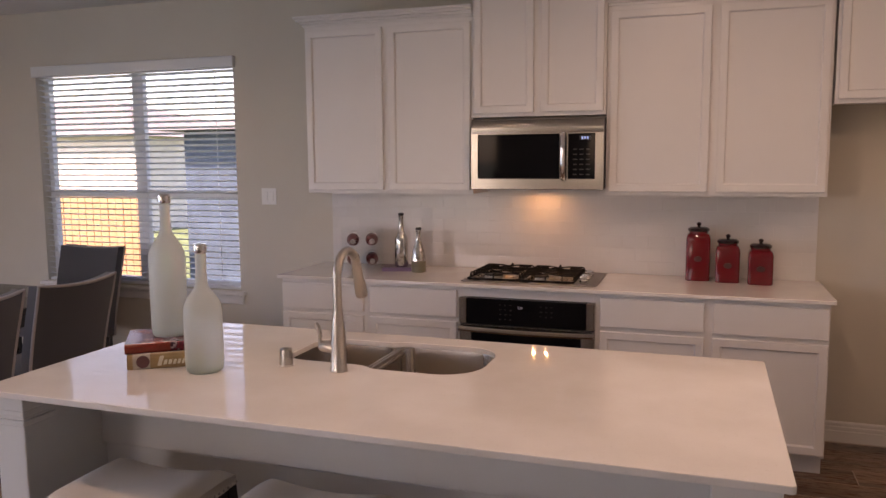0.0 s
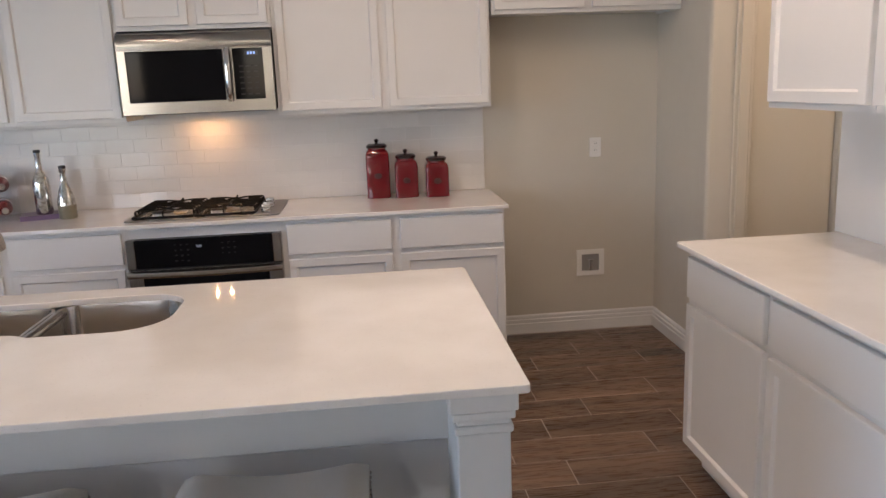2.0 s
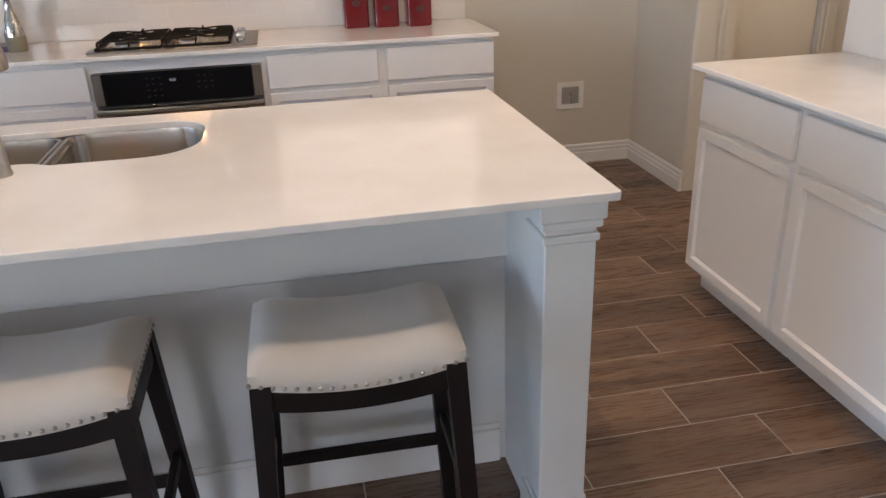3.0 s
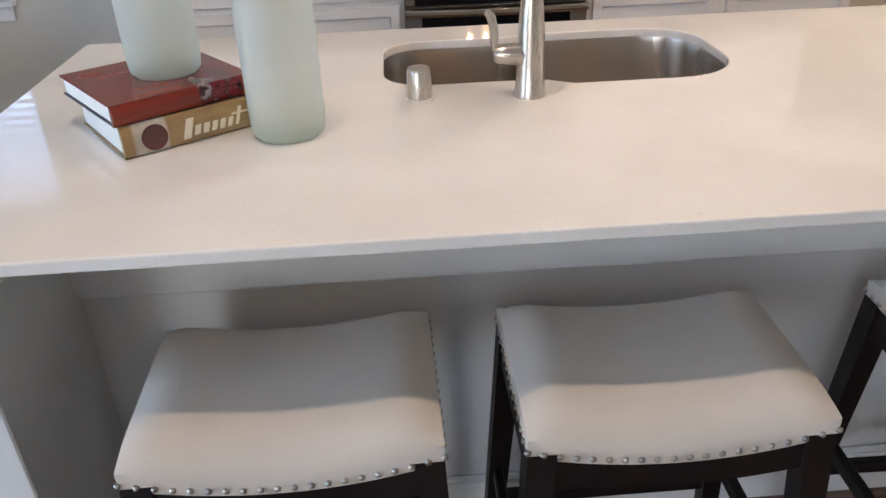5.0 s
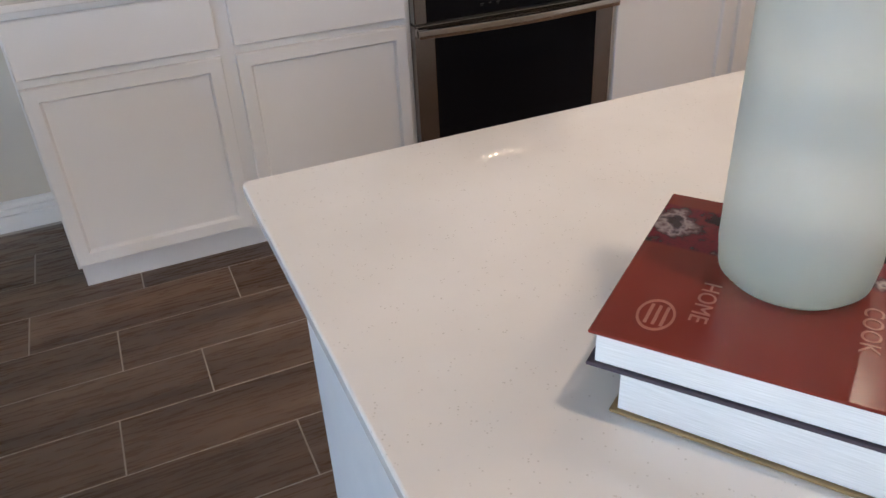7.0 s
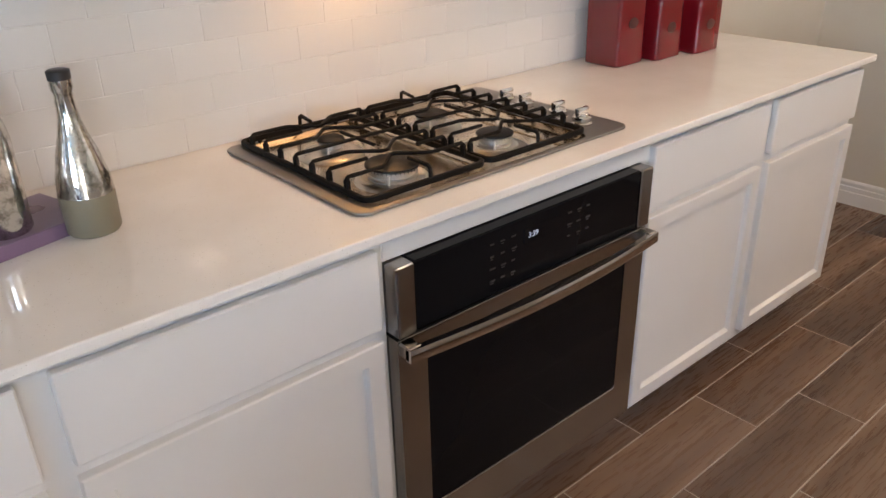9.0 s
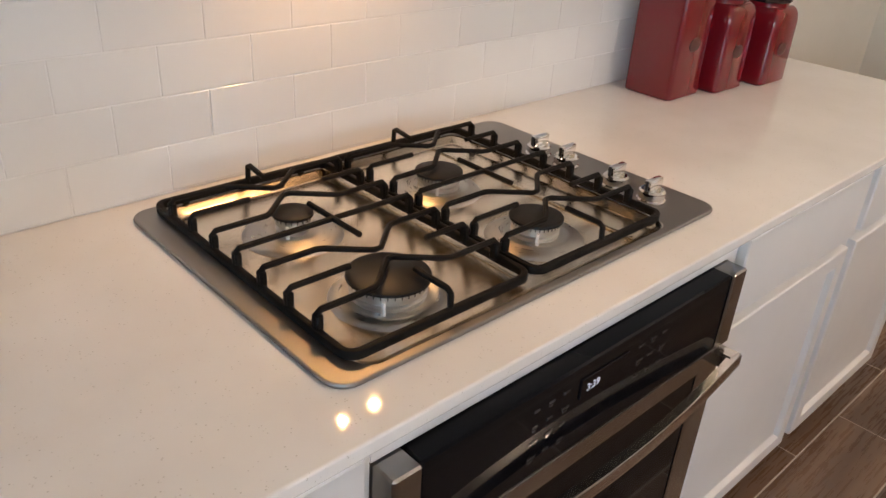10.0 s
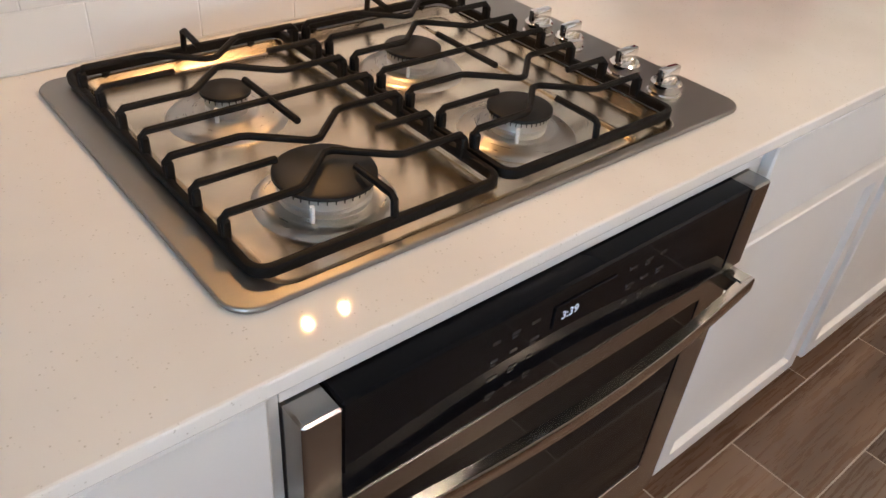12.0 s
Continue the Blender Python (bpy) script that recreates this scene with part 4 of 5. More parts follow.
tube(bm, [tip - way * 0.01, tip + way * 0.01, tip + way * 0.05, tip + way * 0.105, tip + way * 0.118], [0.0155, 0.017, 0.019, 0.0225, 0.020], 20)
part("spray_head", bm, NICKEL, fa, smooth=50)
bm = bmesh.new()
tube(bm, [(0, 0, 0.075), (-0.035, 0.0, 0.078), (-0.060, 0, 0.079), (-0.067, 0, 0.079)], [0.021, 0.019, 0.017, 0.012], 18)
part("valve", bm, NICKEL, fa, smooth=50)
bm = bmesh.new()
tube(bm, [(-0.058, 0, 0.075), (-0.066, 0, 0.095), (-0.066, 0, 0.12), (-0.072, 0, 0.145), (-0.080, 0, 0.155)], [0.008, 0.0075, 0.0075, 0.008, 0.006], 12)
part("lever", bm, NICKEL, fa, smooth=50)
so = thing("air_gap_cap", pose(-0.390, -2.516, 0.924), "short brushed nickel air-gap cap beside the sink", "cap")
part("gasket", lathe([(0.0255, 0), (0.0255, 0.003), (0.023, 0.0042), (0, 0.0042)], 28), PLATE, so, "white base ring", 40)
part("cap", lathe([(0.0235, 0.0044), (0.0230, 0.020), (0.0215, 0.052), (0.0200, 0.0575), (0.018, 0.0595), (0, 0.0595)], 28), NICKEL, so, smooth=50)
part("slot", boxed(-0.008, 0.008, 0.0205, 0.0226, 0.030, 0.042), BLACKP, so)


# ---- on the island ----
def book(name, m, w, d, h, jacket, spine, label, marks, board=None):
    """Lies flat: spine along x at y = 0, depth to +y."""
    bk = thing(name, m, label, "book", "stacked cookbooks")
    part("page_block", boxed(0.004, w - 0.004, 0.006, d - 0.006, 0.004, h - 0.004), PAGES, bk)
    part("bottom_cover", boxed(0, w, 0.003, d, 0, 0.0032, bevel=0.001), board or DARKBOARD, bk)
    part("top_cover", boxed(0, w, 0.003, d, h - 0.0032, h, bevel=0.001), jacket, bk, "printed red cover" if jacket is COVER else "")
    bm = bmesh.new()
    prof = [(0.004, 0.0), (0.0, 0.004), (-0.003, h * 0.3), (-0.0035, h * 0.5), (-0.003, h * 0.7), (0.0, h - 0.004), (0.004, h), (0.0075, h - 0.0005), (0.0075, 0.0005)]
    a = [bm.verts.new((0, y, z)) for y, z in prof]
    b = [bm.verts.new((w, y, z)) for y, z in prof]
    for i in range(len(prof)):
        j = (i + 1) % len(prof)
        bm.faces.new((a[i], a[j], b[j], b[i]))
    bm.faces.new(a)
    bm.faces.new(b)
    sp = part("spine", bm, spine, bk, "printed spine")
    for x0, x1, z0, z1 in marks:
        part("print_bar", boxed(x0, x1, -0.0048, -0.0033, z0, z1, bevel=0.0004), CREAM, sp)
    return bk


BA = math.degrees(math.atan2(0.129, 0.188))
low = book("cookbook", pose(-0.858, -2.737, 0.9242, 0, 0, BA), 0.240, 0.222, 0.053, SPINE, SPINE, "thick closed cookbook with a gold printed spine lying on the island",
           [], SPINE)
lsp = [c for c in low.children if c.name.startswith("spine")][0]
part("picture", lathe([(0.021, 0.0), (0.021, 0.0008), (0, 0.0008)], 28), PHOTO, lsp, "small oval food photograph", None, Matrix.Translation((0.050, -0.0034, 0.0265)) @ Matrix.Rotation(radians(90), 4, "X"))
# the title: slanted cream bars, a broad one, five low ones and a tall crossed one
for x, w, z0, z1 in ((0.094, 0.013, 0.010, 0.043), (0.113, 0.010, 0.013, 0.029), (0.128, 0.010, 0.013, 0.029), (0.143, 0.009, 0.013, 0.029), (0.157, 0.009, 0.013, 0.029), (0.171, 0.008, 0.013, 0.029), (0.185, 0.006, 0.013, 0.043)):
    bm = boxed(x, x + w, -0.0046, -0.0030, z0, z1, bevel=0.0006)
    bmesh.ops.transform(bm, matrix=Matrix(((1, 0, 0.3, -0.3 * z0), (0, 1, 0, 0), (0, 0, 1, 0), (0, 0, 0, 1))), verts=bm.verts)
    part("print_bar", bm, CREAM, lsp)
part("print_bar", boxed(0.181, 0.210, -0.0046, -0.0030, 0.031, 0.0345, bevel=0.0006), CREAM, lsp)
top = book("cookbook", pose(-0.863, -2.739, 0.9774, 0, 0, BA + 2.2), 0.240, 0.238, 0.034, COVER, COVER, "red closed cookbook with photo jacket lying on another book", [])
part("emblem", lathe([(0.026, 0.0), (0.026, 0.0004), (0.0225, 0.0004), (0.0225, 0.0)], 28), FAINT, top, "faint oval emblem", None, Matrix.Translation((0.040, 0.198, 0.034)) @ Matrix.Diagonal((0.8, 0.55, 1, 1)))
for i in range(3):
    part("print_bar", boxed(0.050, 0.120, 0.012 + i * 0.006, 0.0145 + i * 0.006, 0.0341, 0.0344), FAINT, top)
for i in range(3):
    part("print_bar", boxed(0.027, 0.053, 0.190 + i * 0.006, 0.1925 + i * 0.006, 0.0341, 0.0344), FAINT, top)
written("HOME", 0.020, FAINT, top, pose(0.100, 0.175, 0.0341, 0, 0, 180), "title")
written("COOK", 0.020, FAINT, top, pose(0.118, 0.060, 0.0341, 0, 0, 180), "title")


def glass_bottle(name, m, profile, neck, label):
    b = thing(name, m, label, "bottle", "frosted bottles")
    part("glass", lathe(profile, 48), FROST, b, "frosted pale green glass", 50)
    zt = profile[-1][1]
    part("mouth_band", lathe([(neck + 0.0012, zt - 0.030), (neck + 0.003, zt - 0.026), (neck + 0.003, zt - 0.004), (neck + 0.001, zt + 0.001), (neck - 0.005, zt + 0.001), (neck - 0.005, zt - 0.028)], 32), CHROME, b, "silvered bottle mouth", 40)
    return b


tall = [(0, 0.0), (0.051, 0.0), (0.058, 0.007), (0.0605, 0.028), (0.061, 0.265), (0.0585, 0.287), (0.049, 0.312), (0.035, 0.333), (0.024, 0.350), (0.0185, 0.370), (0.0168, 0.42), (0.0178, 0.487)]
short = [(0, 0.0), (0.051, 0.0), (0.059, 0.008), (0.0615, 0.03), (0.0615, 0.195), (0.059, 0.217), (0.050, 0.240), (0.036, 0.259), (0.025, 0.275), (0.0192, 0.295), (0.0172, 0.34), (0.018, 0.42)]
glass_bottle("frosted_bottle", pose(-0.819, -2.562, 1.0118), tall, 0.0178, "tall frosted pale glass bottle standing on cookbooks")
glass_bottle("frosted_bottle", pose(-0.613, -2.655, 0.9242), short, 0.018, "frosted pale glass bottle standing on the island")


# ---- bar stools ----
def stool():
    """Saddle seat: sides rise, the middle dips; square legs splay a little."""
    st = thing("bar_stool", pose(0, 0, 0), "backless saddle stool with cream linen seat, nailheads and espresso legs", "stool", "stools at the island")
    w, d, h = 0.428, 0.318, 0.632

    def sag(x):
        return 0.030 * (2 * x / w) ** 2

    bm = bmesh.new()
    nx, ny = 20, 14
    grid = []
    for i in range(nx + 1):
        row = []
        for j in range(ny + 1):
            u, v = i / nx * 2 - 1, j / ny * 2 - 1
            x, y = u * w / 2, v * d / 2
            edge = max(abs(u), abs(v))
            fall = 0.027 * max(0, (edge - 0.66) / 0.34) ** 2.4 + 0.009 * max(0, (abs(u) + abs(v) - 1.5) / 0.5) ** 2
            puff = 0.016 * (1 - u * u) * (1 - v * v)
            row.append(bm.verts.new((x, y, h + 0.028 + sag(x) + puff - fall)))
        grid.append(row)
    for i in range(nx):
        for j in range(ny):
            bm.faces.new((grid[i][j], grid[i + 1][j], grid[i + 1][j + 1], grid[i][j + 1]))
    rim = [grid[i][0] for i in range(nx + 1)] + [grid[nx][j] for j in range(1, ny + 1)] + [grid[i][ny] for i in range(nx - 1, -1, -1)] + [grid[0][j] for j in range(ny - 1, 0, -1)]
    low = [bm.verts.new((v.co.x * 1.0, v.co.y * 1.0, h - 0.030 + sag(v.co.x))) for v in rim]
    low2 = [bm.verts.new((v.co.x, v.co.y, h - 0.038 + sag(v.co.x))) for v in rim]
    n = len(rim)
    for a, b in ((rim, low), (low, low2)):
        for i in range(n):
            bm.faces.new((a[i], a[(i + 1) % n], b[(i + 1) % n], b[i]))
    bm.faces.new(low2)
    seat = part("seat", bm, LINEN, st, "cream linen padded seat", 50)
    bm = bmesh.new()

    def stud(x, y):
        s = bmesh.ops.create_icosphere(bm, subdivisions=1, radius=0.0056)
        bmesh.ops.translate(bm, verts=s["verts"], vec=(x, y, h - 0.029 + sag(x)))
    for i in range(20):
        x = -w / 2 + w * i / 19
        stud(x, -d / 2 * 1.0)
        stud(x, d / 2 * 1.0)
    for i in range(1, 14):
        y = -d / 2 + d * i / 14
        stud(-w / 2 * 1.0, y)
        stud(w / 2 * 1.0, y)
    part("nailhead_trim", bm, NAIL, seat, "row of pewter nailheads", 60)
    # curved aprons
    for s in (-1, 1):
        bm = bmesh.new()
        cols = []
        for i in range(17):
            x = -w / 2 + 0.02 + (w - 0.04) * i / 16
            zt, zb = h - 0.036 + sag(x), h - 0.085 + sag(x) * 0.8
            y = s * (d / 2 - 0.004)
            cols.append([bm.verts.new((x, yy, zz)) for yy, zz in ((y, zt), (y, zb), (y - s * 0.024, zb), (y - s * 0.024, zt))])
        for a, b in zip(cols, cols[1:]):
            for k in range(4):
                bm.faces.new((a[k], a[(k + 1) % 4], b[(k + 1) % 4], b[k]))
        bm.faces.new(cols[0])
        bm.faces.new(cols[-1])
        part("apron", bm, ESPRESSO, st)
        x = s * (w / 2 - 0.004)
        part("apron", boxed(min(x, x - s * 0.024), max(x, x - s * 0.024), -d / 2 + 0.02, d / 2 - 0.02, h - 0.07, h - 0.012), ESPRESSO, st)
    for sx in (-1, 1):
        for sy in (-1, 1):
            bm = bmesh.new()
            tx, ty, bx, by = sx * (w / 2 - 0.021), sy * (d / 2 - 0.021), sx * (w / 2 + 0.012), sy * (d / 2 + 0.018)
            for (cx, cy, z, q) in ((tx, ty, h - 0.006, 0.021), (bx, by, 0.0, 0.016)):
                for a, b in ((-1, -1), (1, -1), (1, 1), (-1, 1)):
                    bm.verts.new((cx + a * q, cy + b * q, z))
            bm.verts.ensure_lookup_table()
            v = bm.verts
            for k in range(4):
                bm.faces.new((v[k], v[(k + 1) % 4], v[4 + (k + 1) % 4], v[4 + k]))
            bm.faces.new([v[k] for k in range(4)])
            bm.faces.new([v[4 + k] for k in range(4)])
            part("leg", bm, ESPRESSO, st)
    for s in (-1, 1):
        y = s * (d / 2 + 0.002)
        part("stretcher", boxed(-w / 2 + 0.016, w / 2 - 0.016, y - 0.009, y + 0.009, 0.19, 0.222, bevel=0.003), ESPRESSO, st)
        x = s * (w / 2 - 0.002)
        part("stretcher", boxed(x - 0.009, x + 0.009, -d / 2 + 0.014, d / 2 - 0.014, 0.27, 0.302, bevel=0.003), ESPRESSO, st)
    return st


first = stool()
first.matrix_world = pose(-0.614, -2.972, 0, 0, 0, 1)
copy_thing(first, pose(-0.073, -2.972, 0, 0, 0, 0))
copy_thing(first, pose(0.574, -2.966, 0, 0, 0, -1))


# ---- side counter on the east wall ----
EAST = Matrix.Translation((XR, 0, 0)) @ Matrix.Rotation(radians(-90), 4, "Z")
for k in range(3):
    a = 1.79 + k * 0.606
    base_unit("base_cabinet", a + 0.001, a + 0.605, [(a + 0.021, a + 0.585)], "white shaker base cabinet under the side countertop", "side base cabinets", EAST, 0.62)
    wall_unit("wall_cabinet", a + 0.001, a + 0.605, 1.404, 2.435, [(a + 0.022, a + 0.584)], "white shaker wall cabinet with one door over the side counter", "side wall cabinets", EAST, 0.34, 1)
bm = slab(rounded(1.745, 3.63, -0.66, -0.002, (0.003, 0.003, 0.018, 0.012), 4), 0.894, 0.914, bevel=0.003)
solo("side_countertop", bm, QUARTZ, "glossy white speckled quartz side countertop", "countertop", m=EAST)
solo("side_backsplash", boxed(1.725, 3.63, -0.010, -0.001, 0.915, 1.408), WGROUT, "white glazed backsplash on the side wall", "backsplash", kind="structure", m=EAST)


# ---- small fixtures ----
def outlet(m, label, gang=1, rocker=False):
    o = thing("wall_switch" if rocker else "wall_outlet", m, label, "switch" if rocker else "outlet")
    w = 0.072 + 0.046 * (gang - 1)
    part("plate", boxed(-w / 2, w / 2, -0.006, 0, -0.058, 0.058, bevel=0.0025, seg=2), PLATE, o)
    for g in range(gang):
        x = (g - (gang - 1) / 2) * 0.046
        if rocker:
            part("rocker", boxed(x - 0.016, x + 0.016, -0.0095, -0.005, -0.032, 0.032, bevel=0.002), PLATE, o)
        else:
            for z in (-0.02, 0.02):
                f = part("socket", boxed(x - 0.017, x + 0.017, -0.0085, -0.005, z - 0.0155, z + 0.0155, bevel=0.003), PLATE, o)
                for sx in (-0.006, 0.006):
                    part("slot", boxed(x + sx - 0.001, x + sx + 0.001, -0.0092, -0.0084, z - 0.002, z + 0.007), BLACKP, f)
    return o


outlet(pose(-1.985, -0.0005, 1.36), "white double rocker switch on the beige wall", 2, True)
outlet(pose(2.192, -0.0005, 1.128), "white duplex outlet on the alcove wall")
outlet(EAST @ pose(2.12, -0.0105, 1.08), "white duplex outlet on the side backsplash")
ib = thing("water_supply_box", pose(2.162, -0.0005, 0.425), "white recessed ice-maker water box low on the alcove wall", "outlet box")
bm = slab([(-0.085, -0.08), (0.085, -0.08), (0.085, 0.08), (-0.085, 0.08)], 0, 0.012, [[(-0.055, -0.052), (0.055, -0.052), (0.055, 0.052), (-0.055, 0.052)]])
part("frame", bm, PLATE, ib, m=pose(0, 0, 0, 90))
# the box has no depth, so its inner shade is this sheet's grey
part("backing", boxed(-0.055, 0.055, -0.003, -0.0005, -0.052, 0.052), RECESS_GREY, ib, "grey sheet standing in for the shaded recess")
bm = bmesh.new()
cyl(bm, 0, 0, -0.05, 0.012, 0.008, n=12)
box(bm, -0.02, 0.02, -0.006, 0.006, 0.012, 0.02, bevel=0.002)
part("valve", bm, CHROME, ib, smooth=40, m=pose(0, -0.012, 0))


# ---- on the back counter ----
def canister(x, y, w, h, label):
    c = thing("canister", pose(x, y, 0.9142), label, "canister", "red canisters")
    bm = bmesh.new()
    loops = []
    for q, z in ((0.94, 0.0), (1.0, 0.004), (1.0, h - 0.042), (0.99, h - 0.030), (0.95, h - 0.016), (0.88, h - 0.006), (0.78, h)):
        loops.append([bm.verts.new((px * q, py * q, z)) for px, py in rounded(-w / 2, w / 2, -w / 2, w / 2, 0.012, 4)])
    for lo, hi in zip(loops, loops[1:]):
        for k in range(len(lo)):
            bm.faces.new((lo[k], lo[(k + 1) % len(lo)], hi[(k + 1) % len(lo)], hi[k]))
    bm.faces.new(loops[0])
    bm.faces.new(loops[-1])
    part("jar", bm, RED, c, smooth=40)
    bm = lathe([(w * 0.40, h - 0.001), (w * 0.40, h + 0.010), (0, h + 0.010)], 28)
    part("collar", bm, RED, c, smooth=40)
    lid = part("lid", lathe([(w * 0.43, h + 0.0102), (w * 0.45, h + 0.014), (w * 0.45, h + 0.024), (w * 0.36, h + 0.032), (0, h + 0.034)], 32), LIDM, c, "black round lid", 40)
    part("lid_knob", lathe([(0.009, h + 0.033), (0.007, h + 0.040), (0.013, h + 0.048), (0.013, h + 0.054), (0.006, h + 0.060), (0, h + 0.061)], 20), LIDM, lid, smooth=40)
    part("emblem", lathe([(0.019, 0), (0.019, 0.002), (0.014, 0.003), (0, 0.0032)], 24), EMBLEM, c, "dark oval emblem", 40, Matrix.Translation((0, -w / 2 - 0.0002, h * 0.47)) @ Matrix.Rotation(radians(90), 4, "X") @ Matrix.Diagonal((1.15, 0.85, 1, 1)))
    return c


canister(0.892, -0.121, 0.130, 0.270, "tall red glazed square canister with black lid")
canister(1.050, -0.151, 0.128, 0.208, "medium red glazed square canister with black lid")
canister(1.220, -0.182, 0.128, 0.190, "small red glazed square canister with black lid")

pb = thing("flat_book", pose(-0.985, -0.335, 0.9142, 0, 0, 16), "thin purple hardcover book lying on the counter", "book")
part("page_block", boxed(0.004, 0.246, 0.004, 0.166, 0.003, 0.022), PAGES, pb)
part("bottom_cover", boxed(0, 0.25, 0, 0.17, 0, 0.003, bevel=0.001), PURPLE, pb)
part("top_cover", boxed(0, 0.25, 0, 0.17, 0.022, 0.025, bevel=0.001), PURPLE, pb)
part("spine", boxed(0, 0.25, -0.003, 0.0, 0, 0.025, bevel=0.001), PURPLE, pb)


def silver_bottle(m, prof, split, label):
    b = thing("silver_bottle", m, label, "bottle", "silver bottles")
    cut = [p for p in prof if p[1] <= split] or prof[:2]
    r = cut[-1][0]
    if split > 0:
        part("base", lathe(cut + [(r, split), (0, split)], 36), SAND, b, "beige frosted base", 40)
    rt, zt = prof[-1]
    part("stopper", lathe([(rt + 0.001, zt - 0.012), (rt + 0.0015, zt + 0.002), (rt - 0.002, zt + 0.004), (0, zt + 0.004)], 24), BLACKP, b, "dark bottle stopper", 40)
    part("glass", lathe([(0, split), (r, split)] + [p for p in prof if p[1] > split] + [(0, prof[-1][1])], 36), MERC, b, "mirrored mercury glass", 50)
    return b


silver_bottle(pose(-0.885, -0.255, 0.9394), [(0, 0), (0.038, 0), (0.042, 0.006), (0.042, 0.16), (0.038, 0.185), (0.024, 0.215), (0.016, 0.235), (0.014, 0.30), (0.017, 0.31), (0.016, 0.335)], 0.0, "tall mirrored silver bottle standing on a purple book")
silver_bottle(pose(-0.757, -0.288, 0.9142), [(0, 0), (0.041, 0), (0.045, 0.006), (0.046, 0.07), (0.043, 0.10), (0.034, 0.14), (0.023, 0.175), (0.017, 0.20), (0.014, 0.24), (0.018, 0.25), (0.017, 0.275)], 0.072, "mirrored silver bottle with a beige base beside a purple book")

rack = thing("bottle_rack", pose(-1.235, -0.40, 0.9142, 0, 0, 25), "clear acrylic rack holding four bottles on their sides", "rack")
for y in (0.03, 0.20):
    bm = slab([(0, 0.0), (0.27, 0.0), (0.27, 0.265), (0, 0.265)], 0, 0.006, [[(cx + 0.044 * math.cos(a), cz + 0.044 * math.sin(a)) for a in (2 * math.pi * k / 24 for k in range(24))] for cx in (0.075, 0.195) for cz in (0.065, 0.190)])
    part("panel", bm, CLEAR, rack, m=pose(0, y + 0.006, 0, 90))
for x in (0.0, 0.264):
    part("side", boxed(x, x + 0.006, 0.0365, 0.1995, 0.0, 0.02), CLEAR, rack)
for i, (cx, cz) in enumerate(((0.075, 0.065), (0.195, 0.065), (0.075, 0.190), (0.195, 0.190))):
    m = pose(-1.235, -0.40, 0.9142, 0, 0, 25) @ Matrix.Translation((cx, 0.275, cz - 0.003)) @ Matrix.Rotation(radians(90), 4, "X")
    wb = thing("wine_bottle", m, "rose-red glass wine bottle lying in the clear rack", "bottle", "racked bottles")
    part("glass", lathe([(0, 0.012), (0.03, 0.0), (0.039, 0.004), (0.0405, 0.012), (0.0405, 0.17), (0.037, 0.20), (0.024, 0.235), (0.0155, 0.255), (0.0145, 0.30), (0, 0.30)], 32), WINE, wb, "rose-red glass", 50)
    part("capsule", lathe([(0, 0.301), (0.0155, 0.301), (0.0165, 0.296), (0.0165, 0.27), (0.0158, 0.262)], 24), CHROME, wb, "silver capsule", 40)
    part("paper_label", lathe([(0.0408, 0.06), (0.0409, 0.061), (0.0409, 0.125), (0.0408, 0.126)], 32), LABELP, wb, "white paper label", 40)


# ---- dining corner ----
solo("area_rug", boxed(-4.75, -1.86, -3.1, -0.33, 0.0005, 0.012, bevel=0.004), RUG, "red-brown patterned rug under the dining table", "rug")
dt = thing("dining_table", pose(-3.30, -1.70, 0.012), "dark wooden rectangular dining table on a rug", "table")
part("tabletop", boxed(-0.50, 0.50, -0.95, 1.0, 0.715, 0.755, bevel=0.006), TABLEW, dt)
part("apron", boxed(-0.43, 0.43, -0.88, 0.93, 0.63, 0.7145), TABLEW, dt)
for x in (-0.44, 0.36):
    for y in (-0.89, 0.86):
        part("leg", boxed(x, x + 0.08, y, y + 0.08, 0, 0.629, bevel=0.005), TABLEW, dt)


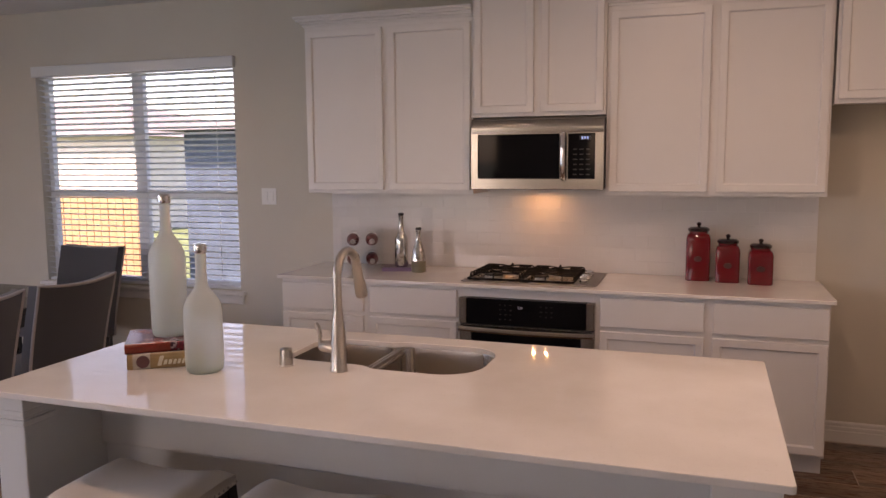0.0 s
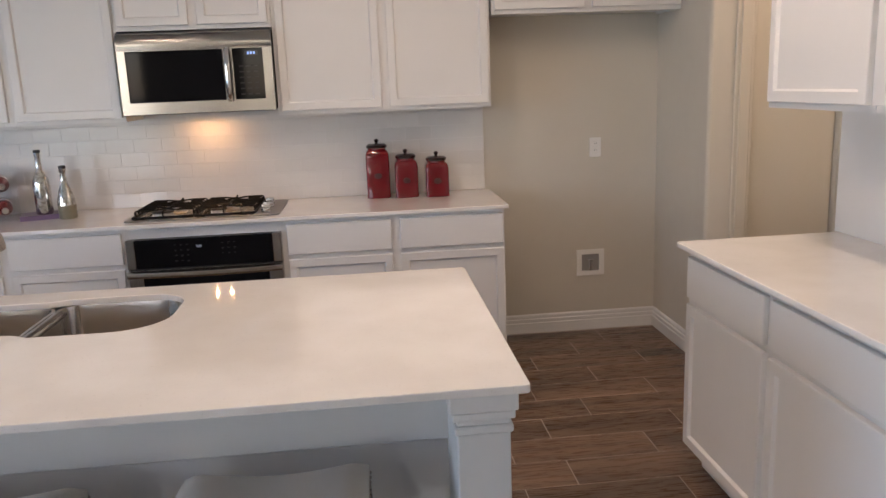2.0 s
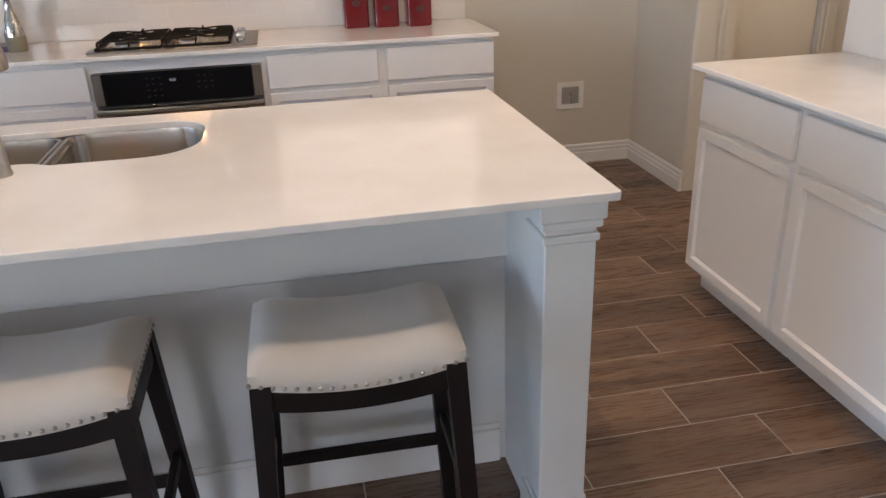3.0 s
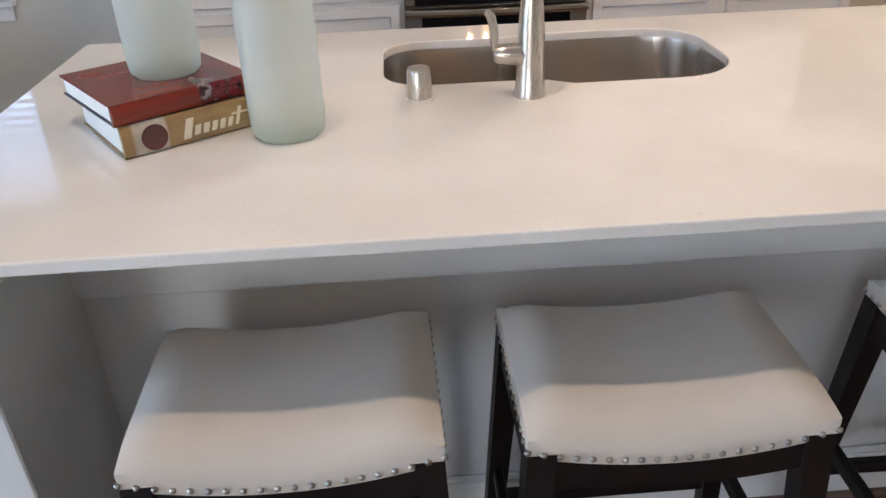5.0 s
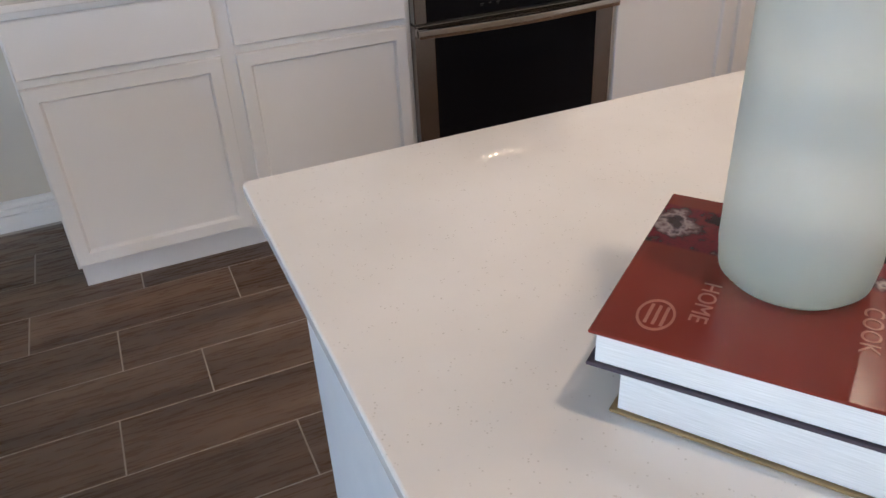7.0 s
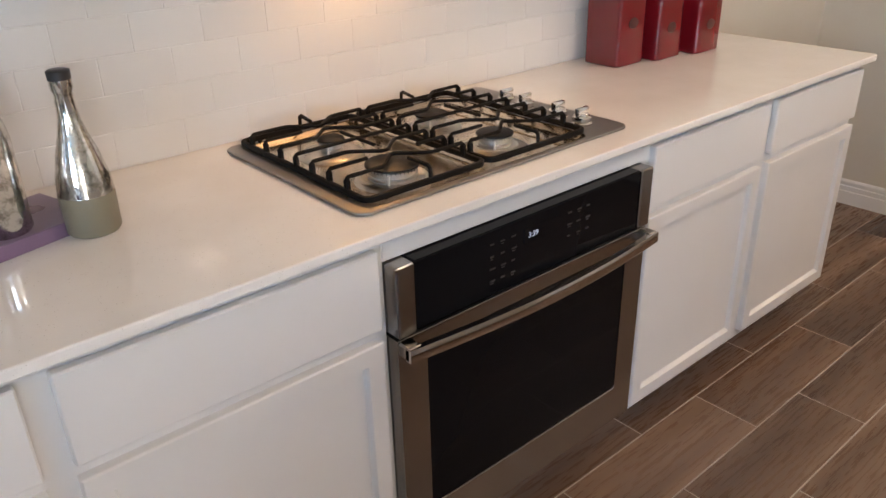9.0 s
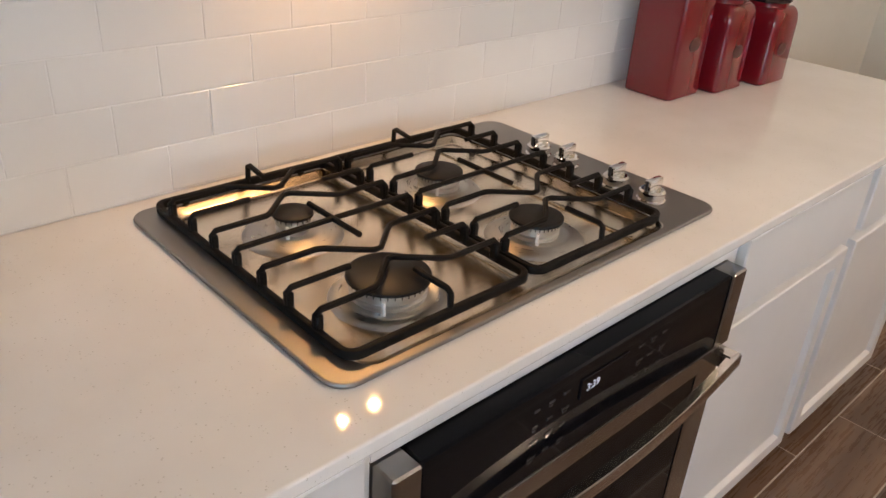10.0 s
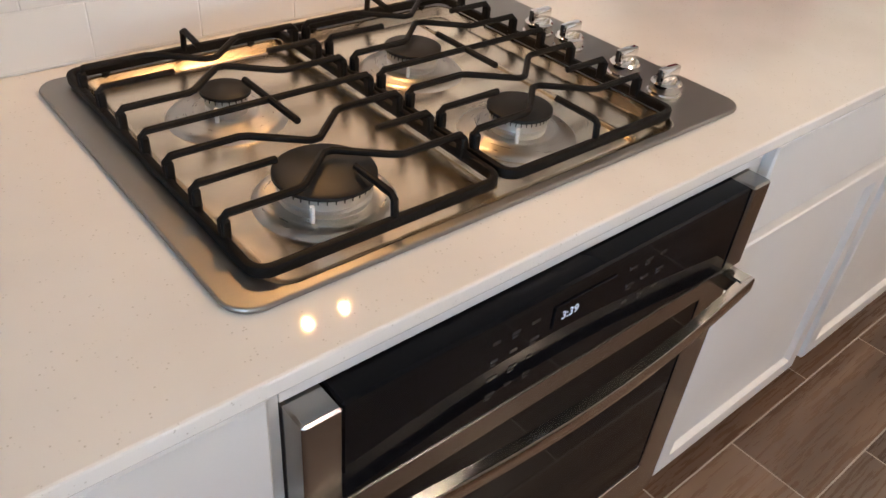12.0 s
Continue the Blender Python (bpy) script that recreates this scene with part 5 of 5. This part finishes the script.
def dining_chair(m):
    """Upholstered chair that faces -y, with a slightly hollow back with eared corners."""
    ch = thing("dining_chair", m, "grey upholstered dining chair with pale piping at the dining table", "chair", "dining chairs")
    part("seat", boxed(-0.25, 0.25, -0.25, 0.24, 0.40, 0.50, bevel=0.025, seg=3), GREYFAB, ch, smooth=50)
    bm = bmesh.new()
    n, k = 12, 8
    fr, bk, edge = [], [], []
    for j in range(k + 1):
        z = 0.34 + 0.62 * j / k
        rf, rb = [], []
        for i in range(n + 1):
            u = i / n * 2 - 1
            x = u * (0.25 + 0.015 * j / k)
            ytilt = 0.20 + 0.13 * (j / k) ** 1.4 - 0.045 * u * u
            zz = z + (0.018 * u * u if j == k else 0)
            rf.append(bm.verts.new((x, ytilt, zz)))
            rb.append(bm.verts.new((x, ytilt + 0.065, zz)))
        fr.append(rf)
        bk.append(rb)
    for j in range(k):
        for i in range(n):
            bm.faces.new((fr[j][i], fr[j][i + 1], fr[j + 1][i + 1], fr[j + 1][i]))
            bm.faces.new((bk[j][i], bk[j + 1][i], bk[j + 1][i + 1], bk[j][i + 1]))
        bm.faces.new((fr[j][0], fr[j + 1][0], bk[j + 1][0], bk[j][0]))
        bm.faces.new((fr[j][n], bk[j][n], bk[j + 1][n], fr[j + 1][n]))
    for i in range(n):
        bm.faces.new((fr[k][i], fr[k][i + 1], bk[k][i + 1], bk[k][i]))
        bm.faces.new((fr[0][i], bk[0][i], bk[0][i + 1], fr[0][i + 1]))
    path = [v.co.copy() for v in ([bk[j][0] for j in range(k + 1)] + bk[k][1:] + [bk[j][n] for j in range(k - 1, -1, -1)])]
    back = part("backrest", bm, GREYFAB, ch, smooth=60)
    bm = bmesh.new()
    tube(bm, path, 0.008, 8)
    part("piping", bm, PIPING, back, "pale piping", 60)
    for x in (-0.22, 0.18):
        for y in (-0.23, 0.19):
            part("leg", boxed(x, x + 0.04, y, y + 0.04, 0, 0.41, bevel=0.003), TABLEW, ch)
    return ch


c1 = dining_chair(pose(-2.57, -1.53, 0.012, 0, 0, -90))
copy_thing(c1, pose(-2.57, -2.15, 0.012, 0, 0, -90))
copy_thing(c1, pose(-3.38, -0.52, 0.012, 0, 0, 0))

# ---- ceiling lights ----
# the added fill lamps get the same fixture as the real ones
for x, y in CANS_AND_FILL:
    cl = thing("ceiling_downlight", pose(x, y, ZC), "white recessed round ceiling downlight, lit, some added as fill", "ceiling light", "downlights")
    part("trim_ring", lathe([(0.066, -0.001), (0.088, -0.001), (0.090, -0.006), (0.072, -0.012), (0.068, -0.008)], 36), PLATE, cl, smooth=40)
    part("lens", lathe([(0, -0.0035), (0.027, -0.0035)], 32), BULB, cl, "glowing lens")
    part("baffle", lathe([(0.0272, -0.0038), (0.068, -0.0065)], 32), PLATE, cl)


# ---- backsplash tiles ----
solo("backsplash", boxed(-1.49, 1.52, -0.0065, -0.0015, 0.9145, 1.445), WGROUT, "white glazed subway tile backsplash behind the cooktop", "backsplash", kind="structure")
splash = bpy.data.objects["backsplash"]
TL, TH = 0.1524, 0.0762


def tile_mesh(name, w, d, t, material, axis):
    bm = boxed(0, w, 0, d, 0, t)
    up = [f for f in bm.faces if f.normal.z > 0.9]
    bmesh.ops.bevel(bm, geom=[e for f in up for e in f.edges], offset=0.0010, segments=1, affect="EDGES")
    if axis == "wall":
        bmesh.ops.transform(bm, matrix=Matrix.Rotation(radians(90), 4, "X"), verts=bm.verts)
    return mesh_of(name, bm, material)


cache = {}
for r in range(8):
    z0 = 0.9185 + (r - 1) * TH
    z = max(z0, 0.9155)
    h = min(z0 + TH, 1.443) - z - 0.0016
    x = (0.0755 if r % 2 == 0 else 0.152) - 13 * TL
    while x < 1.52:
        a, b = max(x, -1.489), min(x + TL - 0.0016, 1.519)
        if b - a > 0.01:
            key = (round(b - a, 4), round(h, 4))
            if key not in cache:
                cache[key] = tile_mesh("tile", key[0], key[1], 0.0022, SPLASH, "wall")
            ob = new("tile", cache[key])
            ob.parent = splash
            ob.matrix_local = pose(a, -0.0053 + random.uniform(-0.0003, 0), z, random.uniform(-0.10, 0.10), 0, random.uniform(-0.05, 0.05))
        x += TL

# ---- floor planks ----
def reach(y0, y1):
    """How far east a row of planks runs: to the alcove, the side hall or the east wall."""
    if y0 > AY:
        return AX + 0.05
    return 4.35 if y1 > END - 0.06 else XR + 0.06


plan = [(XL - T, T), (XL - T, YB - T), (XR + 0.12, YB - T), (XR + 0.12, END - 0.12), (4.44, END - 0.12), (4.44, AY + 0.11), (AX + 0.11, AY + 0.11), (AX + 0.11, T)]
solo("floor", slab(plan, -0.12, -0.0014), GROUT, "dark brown wood-look tile floor with pale grout", "floor", kind="structure")
floor = bpy.data.objects["floor"]
PL, PW = 0.6105, 0.2018
whole = tile_mesh("plank", PL - 0.004, PW - 0.004, 0.0038, PLANK, "floor")
OFF = [0.125, 0.367, 0.581, 0.341, 0.141, 0.352, 0.140, 0.465]
rest_v, rest_f, count = [], [], 0
spots = []
for r in range(-3, 40):
    y1 = -0.640 - r * PW
    y0 = y1 - PW
    if y0 > 0.05 or y1 < YB:
        continue
    x = OFF[r % 8] + PL * math.floor((XL - OFF[r % 8]) / PL)
    while x < 4.3:
        spots.append((x, y0 + PW - PW))
        x += PL
spots.sort(key=lambda s: (s[0] + 0.2) ** 2 * 0.55 + (s[1] + 1.4) ** 2)
for i, (x, y) in enumerate(spots):
    far_end = reach(y, y + PW)
    if x > far_end - 0.02 or y > 0.02:
        continue
    if i < 300 and XL - 0.06 < x and x + PL < far_end:
        ob = new("plank", whole)
        ob.parent = floor
        ob.matrix_local = pose(x + 0.0015, y + 0.0015, -0.0038 + random.uniform(-0.0003, 0.0002))
    else:
        k = len(rest_v)
        a, b, c, d = max(x + 0.0015, XL - 0.06), min(x + PL - 0.0015, far_end), max(y + 0.0015, YB - 0.06), min(y + PW - 0.0015, 0.03)
        rest_v += [(a, c, 0), (b, c, 0), (b, d, 0), (a, d, 0), (a, c, -0.0038), (b, c, -0.0038), (b, d, -0.0038), (a, d, -0.0038)]
        rest_f += [(k, k + 1, k + 2, k + 3), (k, k + 4, k + 5, k + 1), (k + 1, k + 5, k + 6, k + 2), (k + 2, k + 6, k + 7, k + 3), (k + 3, k + 7, k + 4, k)]
data = bpy.data.meshes.new("far_planks")
data.from_pydata(rest_v, [], rest_f)
data.materials.append(PLANK)
far = new("far_planks", data)
far.parent = floor
tagged(far, kind="stuff")
